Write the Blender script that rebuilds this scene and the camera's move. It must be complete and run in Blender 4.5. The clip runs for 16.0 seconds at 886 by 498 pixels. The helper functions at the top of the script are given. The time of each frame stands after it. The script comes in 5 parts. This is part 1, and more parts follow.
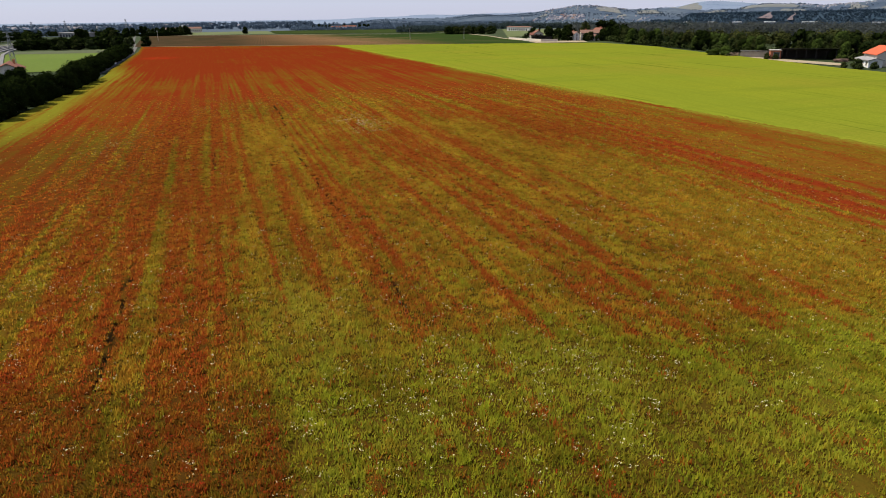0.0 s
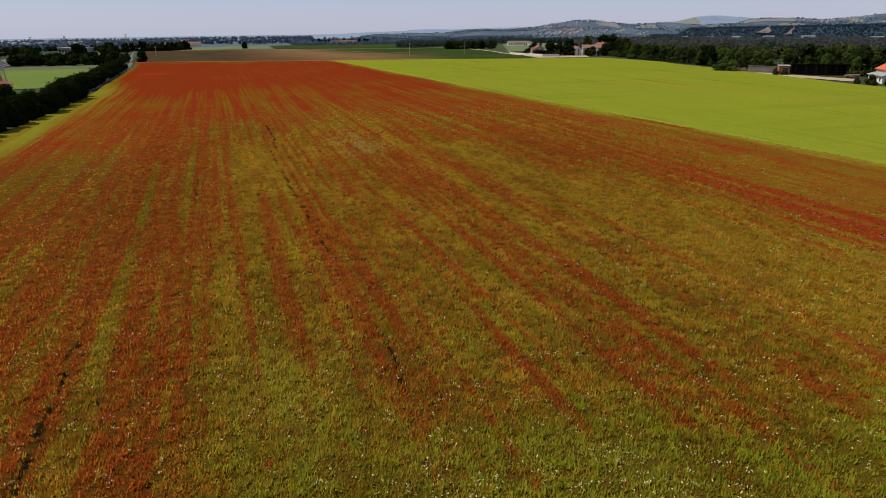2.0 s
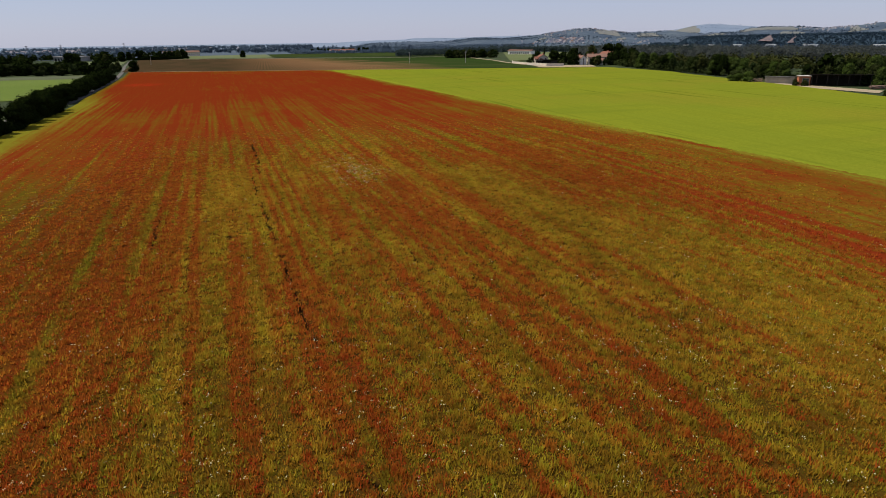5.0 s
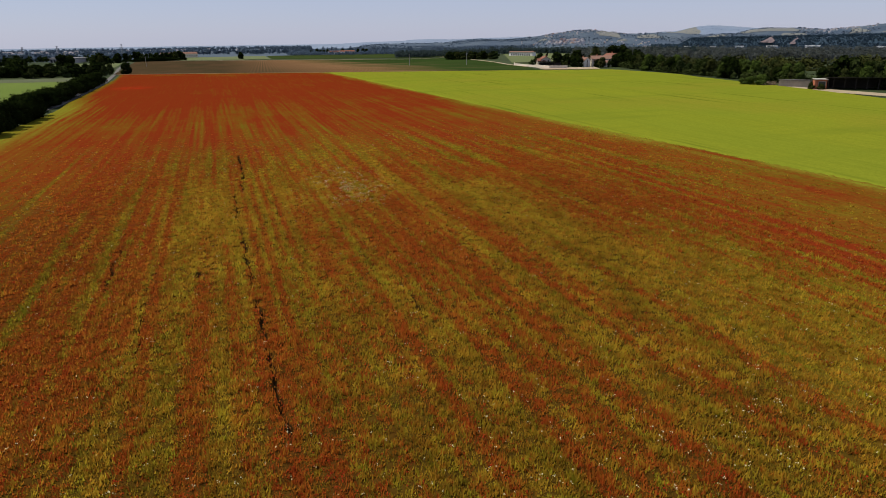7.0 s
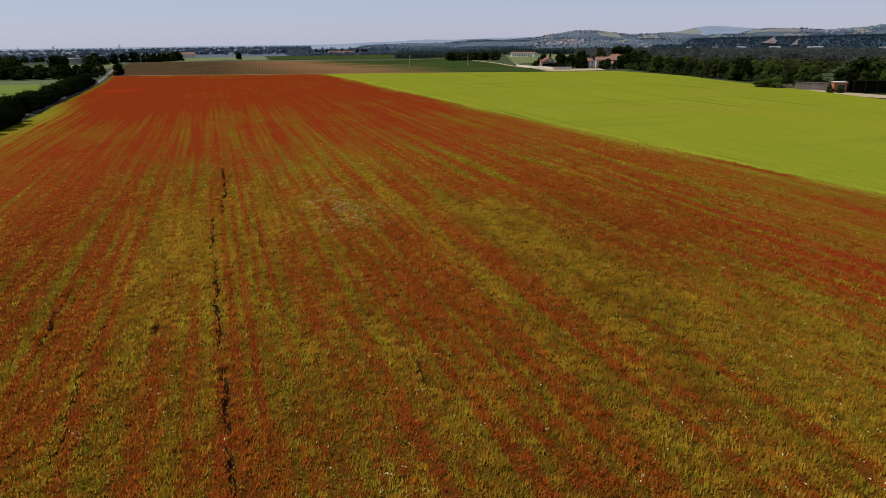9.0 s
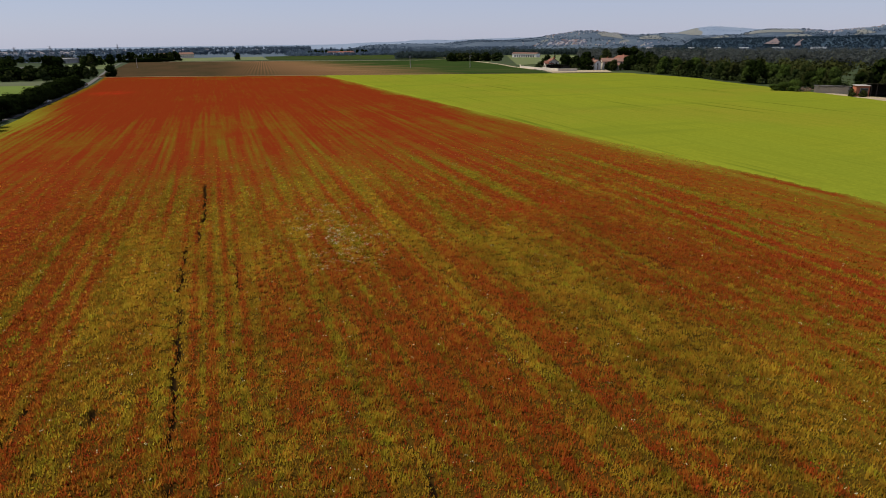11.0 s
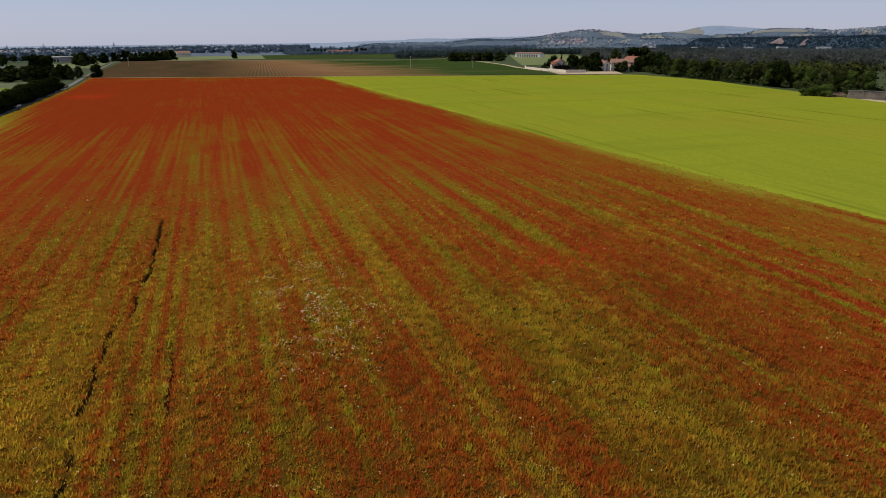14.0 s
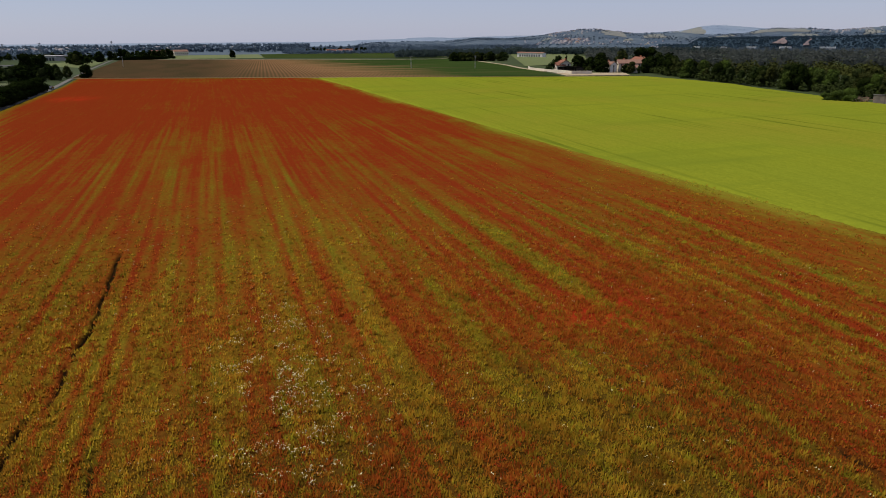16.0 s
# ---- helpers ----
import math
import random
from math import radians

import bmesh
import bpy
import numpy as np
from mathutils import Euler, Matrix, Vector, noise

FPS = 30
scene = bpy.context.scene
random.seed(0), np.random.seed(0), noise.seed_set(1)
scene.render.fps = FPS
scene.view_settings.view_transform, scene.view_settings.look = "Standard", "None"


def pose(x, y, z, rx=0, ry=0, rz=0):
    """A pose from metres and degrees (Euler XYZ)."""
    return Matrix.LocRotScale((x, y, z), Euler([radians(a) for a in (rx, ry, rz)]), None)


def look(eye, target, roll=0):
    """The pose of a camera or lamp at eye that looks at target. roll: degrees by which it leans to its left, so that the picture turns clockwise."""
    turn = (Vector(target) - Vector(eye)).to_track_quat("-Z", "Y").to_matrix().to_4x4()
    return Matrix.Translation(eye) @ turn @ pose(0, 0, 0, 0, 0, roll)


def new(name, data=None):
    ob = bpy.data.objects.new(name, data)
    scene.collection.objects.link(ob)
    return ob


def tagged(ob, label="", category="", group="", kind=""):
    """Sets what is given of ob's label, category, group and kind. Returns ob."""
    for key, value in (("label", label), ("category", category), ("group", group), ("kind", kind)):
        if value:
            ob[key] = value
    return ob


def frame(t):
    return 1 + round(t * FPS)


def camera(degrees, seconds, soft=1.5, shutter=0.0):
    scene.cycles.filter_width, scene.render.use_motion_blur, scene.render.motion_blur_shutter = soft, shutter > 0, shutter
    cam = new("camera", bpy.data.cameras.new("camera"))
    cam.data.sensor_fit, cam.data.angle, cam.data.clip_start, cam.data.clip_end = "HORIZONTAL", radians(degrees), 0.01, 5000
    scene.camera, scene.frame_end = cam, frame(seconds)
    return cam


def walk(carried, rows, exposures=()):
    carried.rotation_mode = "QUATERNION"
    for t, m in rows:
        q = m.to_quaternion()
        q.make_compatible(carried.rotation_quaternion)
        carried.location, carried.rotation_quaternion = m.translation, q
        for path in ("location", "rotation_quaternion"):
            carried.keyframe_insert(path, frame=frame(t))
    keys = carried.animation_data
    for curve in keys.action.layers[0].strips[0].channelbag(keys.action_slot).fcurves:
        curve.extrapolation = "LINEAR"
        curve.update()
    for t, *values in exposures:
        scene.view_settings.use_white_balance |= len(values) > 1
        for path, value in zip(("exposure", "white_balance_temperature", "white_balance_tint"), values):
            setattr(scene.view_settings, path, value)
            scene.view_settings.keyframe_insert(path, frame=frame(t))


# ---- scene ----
cam = camera(68.5, 16.0, soft=0.9)
# seconds, eye, tilt, roll, turn
PATH = [
    (0.0, (3.34, 1.20, 20.72), 69.81, -0.55, -18.59),
    (0.5, (3.96, 3.08, 20.77), 69.94, -0.56, -18.60),
    (1.0, (4.56, 5.15, 20.80), 70.25, -0.58, -18.61),
    (1.5, (5.14, 7.35, 20.83), 70.62, -0.59, -18.62),
    (2.0, (5.73, 9.62, 20.84), 70.96, -0.60, -18.63),
    (2.5, (6.33, 11.95, 20.86), 71.29, -0.61, -18.64),
    (3.0, (6.94, 14.32, 20.87), 71.50, -0.61, -18.65),
    (3.5, (7.57, 16.73, 20.87), 71.60, -0.62, -18.66),
    (4.0, (8.24, 19.18, 20.88), 71.58, -0.62, -18.66),
    (6.5, (11.82, 32.03, 20.91), 71.74, -0.62, -18.71),
    (7.0, (12.56, 34.72, 20.92), 71.74, -0.61, -18.72),
    (7.5, (13.29, 37.43, 20.94), 71.71, -0.61, -18.72),
    (8.0, (14.01, 40.16, 20.96), 71.73, -0.60, -18.73),
    (8.5, (14.71, 42.91, 20.99), 71.79, -0.59, -18.74),
    (9.0, (15.41, 45.68, 21.02), 71.77, -0.58, -18.75),
    (11.5, (18.83, 59.77, 21.26), 71.78, -0.49, -18.78),
    (12.0, (19.57, 62.70, 21.32), 71.76, -0.47, -18.79),
    (12.5, (20.35, 65.69, 21.39), 71.75, -0.45, -18.80),
    (13.0, (21.17, 68.75, 21.47), 71.73, -0.43, -18.80),
    (13.5, (22.04, 71.87, 21.55), 71.71, -0.40, -18.81),
    (14.0, (22.95, 75.05, 21.63), 71.67, -0.37, -18.82),
    (14.5, (23.88, 78.25, 21.72), 71.64, -0.35, -18.82),
    (15.0, (24.79, 81.41, 21.81), 71.63, -0.32, -18.83),
    (15.5, (25.65, 84.43, 21.90), 71.61, -0.28, -18.84),
    (16.0, (26.35, 87.18, 22.00), 71.58, -0.25, -18.84),
]
walk(cam, [(t, pose(*eye, rx, 0, rz) @ pose(0, 0, 0, 0, 0, roll)) for t, eye, rx, roll, rz in PATH],
     [(0.0, 0.34), (0.4, 0.18), (1.0, 0.10), (2.0, 0.04), (3.5, 0.03), (12.5, -0.02), (16.0, -0.09)])

# ---- light ----
SUN_EL, SUN_AZ = 58.0, -62.0            # degrees: height, and turn from +y towards +x
world = bpy.data.worlds.new("sky")
scene.world = world
world.use_nodes = True
wn = world.node_tree
sky = wn.nodes.new("ShaderNodeTexSky")
sky.sky_type, sky.sun_disc = "NISHITA", False
sky.sun_elevation, sky.sun_rotation = radians(SUN_EL), radians(SUN_AZ)
sky.air_density, sky.dust_density, sky.ozone_density, sky.altitude = 1.0, 0.2, 6.0, 200
wn.nodes["Background"].inputs["Strength"].default_value = 0.107
haze = wn.nodes.new("ShaderNodeMix")     # a hazy summer sky, paler than the clear model
haze.data_type = "RGBA"
haze.inputs[0].default_value = 0.72
haze.inputs[7].default_value = (3.85, 4.1, 5.9, 1)
wn.links.new(sky.outputs[0], haze.inputs[6])
wn.links.new(haze.outputs[2], wn.nodes["Background"].inputs["Color"])
sun_data = bpy.data.lights.new("sun", "SUN")
sun_data.energy, sun_data.angle, sun_data.color = 5.0, radians(0.5), (1.0, 0.91, 0.76)
sun = new("sun", sun_data)
_a, _e = radians(SUN_AZ), radians(SUN_EL)
sun.matrix_world = look((0, 0, 300), (-math.sin(_a) * math.cos(_e) * 100, -math.cos(_a) * math.cos(_e) * 100,
                                      300 - math.sin(_e) * 100))

# ---- small tools ----
CX, CY = 15.0, 46.0                     # middle of the plan's round grid
rng = np.random.default_rng(7)
_TAB = np.random.default_rng(3).random((256, 256))


def vnoise(x, y, k=0):
    """Smooth noise 0..1 over the plan."""
    x, y = np.asarray(x, float) + 17.3 * k, np.asarray(y, float) + 41.7 * k
    i, j = np.floor(x).astype(int), np.floor(y).astype(int)
    u, v = x - i, y - j
    u, v = u * u * (3 - 2 * u), v * v * (3 - 2 * v)
    a, b = _TAB[i & 255, j & 255], _TAB[(i + 1) & 255, j & 255]
    c, d = _TAB[i & 255, (j + 1) & 255], _TAB[(i + 1) & 255, (j + 1) & 255]
    return (a * (1 - u) + b * u) * (1 - v) + (c * (1 - u) + d * u) * v


def fbm(x, y, k=0):
    return (vnoise(x, y, k) + 0.5 * vnoise(np.asarray(x) * 2.1, np.asarray(y) * 2.1, k + 1)
            + 0.25 * vnoise(np.asarray(x) * 4.3, np.asarray(y) * 4.3, k + 2)) / 1.75


def sstep(a, b, x):
    u = np.clip((np.asarray(x, float) - a) / (b - a), 0, 1)
    return u * u * (3 - 2 * u)


def bell(x, c, w):
    return np.exp(-((np.asarray(x, float) - c) / w) ** 2)


# ---- lie of the land: level field, falling plain, hills on one side ----
FAR_AZ = [-40, 10, 13.9, 16.6, 19.5, 22.5, 24.5, 34, 37.7, 39.2, 40.3, 42.5, 43.7, 47, 53, 70, 90]
FAR_H = [-40, -36, -26, -5, -9, -3, 0, 10, 24, 45, 52, 39, 30, 21, 15, 15, -30]
NEAR_AZ = [8, 13, 19, 21, 24.5, 26, 27, 27.9, 29.8, 32.2, 34.1, 36, 37.7, 40, 42.2, 43.3, 44.5, 46.5, 48.1, 49.9, 51.7, 53, 62, 80, 92]
NEAR_H = [-50, -12, -11, 0, 1, 4, 9, 18, 24, 21, 15, 15, 18, 12, 14, 25, 31, 30, 22, 30, 39, 37, 30, 25, -60]


def land(x, y):
    dx, dy = np.asarray(x, float) - CX, np.asarray(y, float) - CY
    r, az = np.hypot(dx, dy), np.degrees(np.arctan2(dx, dy))
    k = 1 - 0.45 * sstep(15, 26, az) * (1 - sstep(800, 1400, r))
    z = -k * 0.02 * np.clip(r - 430, 0, 670) - 0.009 * np.clip(r - 1100, 0, 2600)
    n = (fbm(x / 160, y / 160, 5) - 0.5)
    for tops, angs, r0, w in ((FAR_H, FAR_AZ, 3600, 420), (NEAR_H, NEAR_AZ, 2300, 270)):
        top = np.interp(az, angs, tops) + n * 16 * bell(r, r0, w * 1.5)
        up = np.maximum(top - z, 0)
        z = z + up * np.where(r < r0, bell(r, r0, w), 0.4 + 0.6 * bell(r, r0, 2 * w))
    scarp = np.interp(az, [30, 37, 39, 53, 70, 92], [-60, -40, 2, 9, 9, -60])
    z = z + np.maximum(scarp - z, 0) * sstep(1740, 1900, r) * (1 - sstep(2100, 2300, r))
    return z


def land_z(x, y):
    return float(land(x, y))


# ---- mesh tools ----
def np_mesh(name, verts, faces, smooth=False, **attrs):
    """A mesh from arrays: vertices (n, 3), faces (m, 3 or 4), and float values by vertex."""
    me = bpy.data.meshes.new(name)
    verts, faces = np.asarray(verts, np.float32), np.asarray(faces, np.int32)
    m, k = faces.shape
    me.vertices.add(len(verts))
    me.vertices.foreach_set("co", verts.ravel())
    me.loops.add(m * k)
    me.loops.foreach_set("vertex_index", faces.ravel())
    me.polygons.add(m)
    me.polygons.foreach_set("loop_start", np.arange(0, m * k, k, dtype=np.int32))
    me.polygons.foreach_set("use_smooth", np.full(m, smooth))
    for key, val in attrs.items():
        me.attributes.new(key, "FLOAT", "POINT").data.foreach_set("value", np.asarray(val, np.float32))
    me.update(calc_edges=True)
    return me


def grid_faces(nu, nv):
    i = np.arange(nu * nv).reshape(nu, nv)
    return np.stack([i[:-1, :-1], i[1:, :-1], i[1:, 1:], i[:-1, 1:]], -1).reshape(-1, 4)


def part(name, bm, material, parent=None, label=""):
    """Links a bmesh (or mesh) as one object under a thing."""
    if isinstance(bm, bpy.types.Mesh):
        me = bm
    else:
        me = bpy.data.meshes.new(name)
        bm.normal_update()
        bm.to_mesh(me)
        bm.free()
    if material and not me.materials:
        me.materials.append(material)
    ob = new(name, me)
    ob.parent = parent
    if label:
        tagged(ob, label)
    return ob


def box_bm(*boxes, bevel=0.0):
    """One bmesh of boxes (x0, y0, z0, x1, y1, z1)."""
    bm = bmesh.new()
    for x0, y0, z0, x1, y1, z1 in boxes:
        bmesh.ops.create_cube(bm, size=1, matrix=Matrix.LocRotScale(
            ((x0 + x1) / 2, (y0 + y1) / 2, (z0 + z1) / 2), None, (x1 - x0, y1 - y0, z1 - z0)))
    if bevel:
        bmesh.ops.bevel(bm, geom=bm.edges[:], offset=bevel, segments=1, affect="EDGES")
    return bm


def tube_bm(points, radii, sides=6):
    """A tapered tube through points."""
    bm = bmesh.new()
    rings = []
    for n, (p, r) in enumerate(zip(points, radii)):
        p = Vector(p)
        q = Vector(points[min(n + 1, len(points) - 1)]) - Vector(points[max(n - 1, 0)])
        rot = q.to_track_quat("Z", "Y").to_matrix()
        rings.append([bm.verts.new(p + rot @ Vector((r * math.cos(a), r * math.sin(a), 0)))
                      for a in [2 * math.pi * i / sides for i in range(sides)]])
    for a, b in zip(rings, rings[1:]):
        for i in range(sides):
            bm.faces.new((a[i], a[(i + 1) % sides], b[(i + 1) % sides], b[i]))
    bm.faces.new(rings[-1])
    bm.faces.new(rings[0][::-1])
    return bm


def merge_bm(*bms):
    out = bmesh.new()
    for b in bms:
        me = bpy.data.meshes.new("tmp")
        b.to_mesh(me)
        b.free()
        out.from_mesh(me)
        bpy.data.meshes.remove(me)
    return out


def thing(name, m, label, category, group="", kind=""):
    ob = new(name)
    ob.matrix_world = m
    ob.empty_display_size = 0.5
    return tagged(ob, label, category, group, kind)


# ---- materials ----
def mat(name, rough=0.9, spec=0.2, metal=0.0):
    m = bpy.data.materials.new(name)
    m.use_nodes = True
    b = m.node_tree.nodes["Principled BSDF"]
    b.inputs["Roughness"].default_value, b.inputs["Metallic"].default_value = rough, metal
    b.inputs["Specular IOR Level"].default_value = spec
    return m, m.node_tree, b


def node(nt, kind, **ins):
    n = nt.nodes.new(kind)
    for k, v in ins.items():
        s = n.inputs[k.replace("_", " ")]
        if hasattr(v, "links") or isinstance(v, bpy.types.NodeSocket):
            nt.links.new(v, s)
        else:
            s.default_value = v
    return n


def mapped(nt, scale=(1, 1, 1), turn=0.0):
    co = nt.nodes.new("ShaderNodeTexCoord")
    mp = nt.nodes.new("ShaderNodeMapping")
    mp.inputs["Scale"].default_value = scale
    mp.inputs["Rotation"].default_value = (0, 0, radians(turn))
    nt.links.new(co.outputs["Object"], mp.inputs["Vector"])
    return mp.outputs[0]


def noise_fac(nt, scale, lo=0.35, hi=0.65, detail=4, stretch=(1, 1, 1), turn=0.0):
    n = node(nt, "ShaderNodeTexNoise", Vector=mapped(nt, stretch, turn), Scale=scale, Detail=detail)
    r = node(nt, "ShaderNodeMapRange", Value=n.outputs["Fac"], From_Min=lo, From_Max=hi)
    return r.outputs[0]


def mixc(nt, fac, a, b):
    n = nt.nodes.new("ShaderNodeMix")
    n.data_type = "RGBA"
    for s, v in ((n.inputs[0], fac), (n.inputs[6], a), (n.inputs[7], b)):
        if isinstance(v, bpy.types.NodeSocket):
            nt.links.new(v, s)
        elif isinstance(v, tuple):
            s.default_value = (*v, 1)
        else:
            s.default_value = v
    return n.outputs[2]


def math_n(nt, op, a, b=0.0, clamp=True):
    n = nt.nodes.new("ShaderNodeMath")
    n.operation, n.use_clamp = op, clamp
    for s, v in zip(n.inputs, (a, b)):
        if isinstance(v, bpy.types.NodeSocket):
            nt.links.new(v, s)
        else:
            s.default_value = v
    return n.outputs[0]


def attr(nt, name):
    n = nt.nodes.new("ShaderNodeAttribute")
    n.attribute_name = name
    return n.outputs["Fac"]


def bump(nt, b, height, strength=0.5, dist=0.1):
    n = node(nt, "ShaderNodeBump", Height=height, Strength=strength, Distance=dist)
    nt.links.new(n.outputs[0], b.inputs["Normal"])


def simple(name, c1, c2, scale=2.0, fine=20.0, c3=None, rough=0.95, spec=0.05, metal=0.0, relief=0.3, rel_dist=0.02, stretch=(1, 1, 1), turn=0.0):
    """Two tones at a large and a fine scale, a little relief."""
    m, nt, b = mat(name, rough, spec, metal)
    col = mixc(nt, noise_fac(nt, scale, stretch=stretch, turn=turn), c1, c2)
    f = noise_fac(nt, fine, 0.3, 0.7)
    dark = c3 or tuple(0.72 * v for v in c1)
    col = mixc(nt, math_n(nt, "MULTIPLY", f, 0.55), col, dark)
    nt.links.new(col, b.inputs["Base Color"])
    if relief:
        bump(nt, b, f, relief, rel_dist)
    return m


def see_through(nt, b, col, share):
    """Thin leaves let part of the light through."""
    tr = nt.nodes.new("ShaderNodeBsdfTranslucent")
    nt.links.new(col, tr.inputs["Color"])
    mx = nt.nodes.new("ShaderNodeMixShader")
    mx.inputs[0].default_value = share
    nt.links.new(b.outputs[0], mx.inputs[1])
    nt.links.new(tr.outputs[0], mx.inputs[2])
    nt.links.new(mx.outputs[0], nt.nodes["Material Output"].inputs["Surface"])


def leafy(name, c1, c2, c3, thin=0.0):
    """Foliage: tone by tree, by leaf and by clump."""
    m, nt, b = mat(name, 0.9, 0.0)
    info = nt.nodes.new("ShaderNodeObjectInfo")
    col = mixc(nt, info.outputs["Random"], c1, c2)
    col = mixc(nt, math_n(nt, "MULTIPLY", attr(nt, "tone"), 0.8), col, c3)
    nt.links.new(col, b.inputs["Base Color"])
    if thin:
        see_through(nt, b, col, thin)
    return m


OLIVE, TAN, GREEN, RED = (0.125, 0.068, 0.005), (0.214, 0.147, 0.013), (0.112, 0.125, 0.008), (0.174, 0.019, 0.006)
LUSH = (0.140, 0.138, 0.013)


def crop_material(name, plant):
    m, nt, b = mat(name, 1.0, 0.0)
    fine = noise_fac(nt, 2.4, 0.3, 0.7, 5)
    mid = noise_fac(nt, 0.35, 0.35, 0.65, 3, (1, 0.35, 1))
    dry = math_n(nt, "ADD", attr(nt, "dry"), math_n(nt, "MULTIPLY", math_n(nt, "SUBTRACT", fine, 0.5, False), 0.45, False))
    col = mixc(nt, dry, tuple(3.3 * v for v in GREEN) if plant else tuple(0.72 * v for v in GREEN), tuple(2.8 * v for v in TAN) if plant else tuple(0.66 * v for v in TAN))
    col = mixc(nt, math_n(nt, "MULTIPLY", mid, 0.42 if plant else 0.6), col, OLIVE)
    if plant:
        col = mixc(nt, math_n(nt, "MULTIPLY", attr(nt, "tone"), 0.75), col, (0.06, 0.047, 0.006))
    else:
        speck = noise_fac(nt, 3.1, 0.40, 0.62, 4, (1, 0.8, 1))
        col = mixc(nt, math_n(nt, "MULTIPLY", speck, 0.35), col, (0.03, 0.02, 0.004))
    red = noise_fac(nt, 1.5, 0.25, 0.75, 4, (1, 0.7, 1))
    line = noise_fac(nt, 1.7, 0.25, 0.75, 3, (1, 0.035, 1))
    f = math_n(nt, "ADD", attr(nt, "poppy"), math_n(nt, "MULTIPLY", math_n(nt, "SUBTRACT", red, 0.5, False), -0.30 if plant else -0.42, False), False)
    f = math_n(nt, "ADD", f, math_n(nt, "MULTIPLY", math_n(nt, "SUBTRACT", line, 0.5, False), 0.36, False))
    col = mixc(nt, attr(nt, "lush"), col, tuple(2.9 * v for v in LUSH) if plant else LUSH)
    col = mixc(nt, math_n(nt, "MULTIPLY", f, 0.78 if plant else 0.92), col, tuple(2.5 * v for v in RED) if plant else tuple(0.78 * v for v in RED))
    # corner weed and the painted side dimming share one dark colour
    col = mixc(nt, attr(nt, "rank"), col, (0.055, 0.034, 0.004))
    if not plant:
        # earth under the plants, darkened further for the shade they throw
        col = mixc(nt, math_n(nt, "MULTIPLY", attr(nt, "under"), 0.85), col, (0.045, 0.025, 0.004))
        col = mixc(nt, math_n(nt, "MULTIPLY", attr(nt, "vivid"), 0.6), col, (0.24, 0.018, 0.006))
        # crack floors near black: dark soil with the crack's shade in it
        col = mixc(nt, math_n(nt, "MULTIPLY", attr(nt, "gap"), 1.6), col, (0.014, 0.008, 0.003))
        bump(nt, b, fine, 0.6, 0.10)
    else:
        see_through(nt, b, col, 0.58)
    nt.links.new(col, b.inputs["Base Color"])
    return m


M_CANOPY = crop_material("poppy_crop", False)
M_PLANT = crop_material("crop_leaves", True)
M_PETAL = simple("poppy_petal", (0.28, 0.026, 0.006), (0.22, 0.018, 0.005), 0.7, 3, (0.2, 0.014, 0.004), relief=0)
M_WHITE = simple("white_bloom", (0.54, 0.47, 0.26), (0.46, 0.41, 0.22), 1, 5, (0.46, 0.42, 0.22), relief=0)


def wheat_material():
    m, nt, b = mat("green_wheat", 1.0, 0.0)
    col = mixc(nt, noise_fac(nt, 0.03, 0.3, 0.7, 3, (1, 0.3, 1)), (0.170, 0.186, 0.014), (0.140, 0.170, 0.015))
    col = mixc(nt, math_n(nt, "MULTIPLY", noise_fac(nt, 0.10, 0.55, 0.75, 4, (0.12, 1, 1), -20), 0.8), col, (0.100, 0.132, 0.013))
    col = mixc(nt, math_n(nt, "MULTIPLY", noise_fac(nt, 0.022, 0.48, 0.70, 5), 0.75), col, (0.178, 0.160, 0.018))
    col = mixc(nt, math_n(nt, "MULTIPLY", noise_fac(nt, 0.9, 0.45, 0.75, 5, (1, 0.05, 1)), 0.6), col, (0.118, 0.142, 0.012))
    streak = math_n(nt, "MULTIPLY", noise_fac(nt, 0.55, 0.60, 0.68, 3, (1, 0.022, 1)), noise_fac(nt, 0.02, 0.42, 0.62, 3))
    col = mixc(nt, math_n(nt, "MULTIPLY", streak, 0.95), col, (0.070, 0.090, 0.008))
    fine = noise_fac(nt, 1.6, 0.3, 0.7, 5)
    col = mixc(nt, math_n(nt, "MULTIPLY", fine, 0.6), col, (0.116, 0.140, 0.011))
    bump(nt, b, fine, 0.4, 0.12)
    nt.links.new(col, b.inputs["Base Color"])
    return m


M_WHEAT = wheat_material()
M_GROUND = simple("open_land", (0.030, 0.044, 0.018), (0.045, 0.060, 0.022), 0.006, 0.05, (0.022, 0.032, 0.014), relief=0)
# blue distance haze is put into the next four land colours
M_PLAIN = simple("wooded_plain_hazed", (0.060, 0.084, 0.112), (0.085, 0.110, 0.135), 0.004, 0.03, (0.042, 0.062, 0.088), relief=0)
M_HILL = simple("hill_land_hazed", (0.050, 0.072, 0.104), (0.092, 0.118, 0.142), 0.011, 0.055, (0.030, 0.048, 0.076), relief=0)
M_BLUFF = simple("wooded_bluff_hazed", (0.024, 0.044, 0.064), (0.034, 0.056, 0.078), 0.02, 0.09, (0.018, 0.034, 0.052), relief=0)
M_RIDGE = simple("far_ridge_hazed", (0.150, 0.195, 0.265), (0.180, 0.225, 0.285), 0.004, 0.02, (0.125, 0.165, 0.235), relief=0)
M_ASPHALT = simple("asphalt", (0.105, 0.100, 0.094), (0.14, 0.134, 0.124), 0.2, 8)
M_DIRT = simple("pale_dirt", (0.34, 0.28, 0.19), (0.26, 0.21, 0.13), 0.3, 4)
M_TRACK = simple("grassy_dirt", (0.200, 0.130, 0.060), (0.120, 0.100, 0.034), 0.05, 1.5)
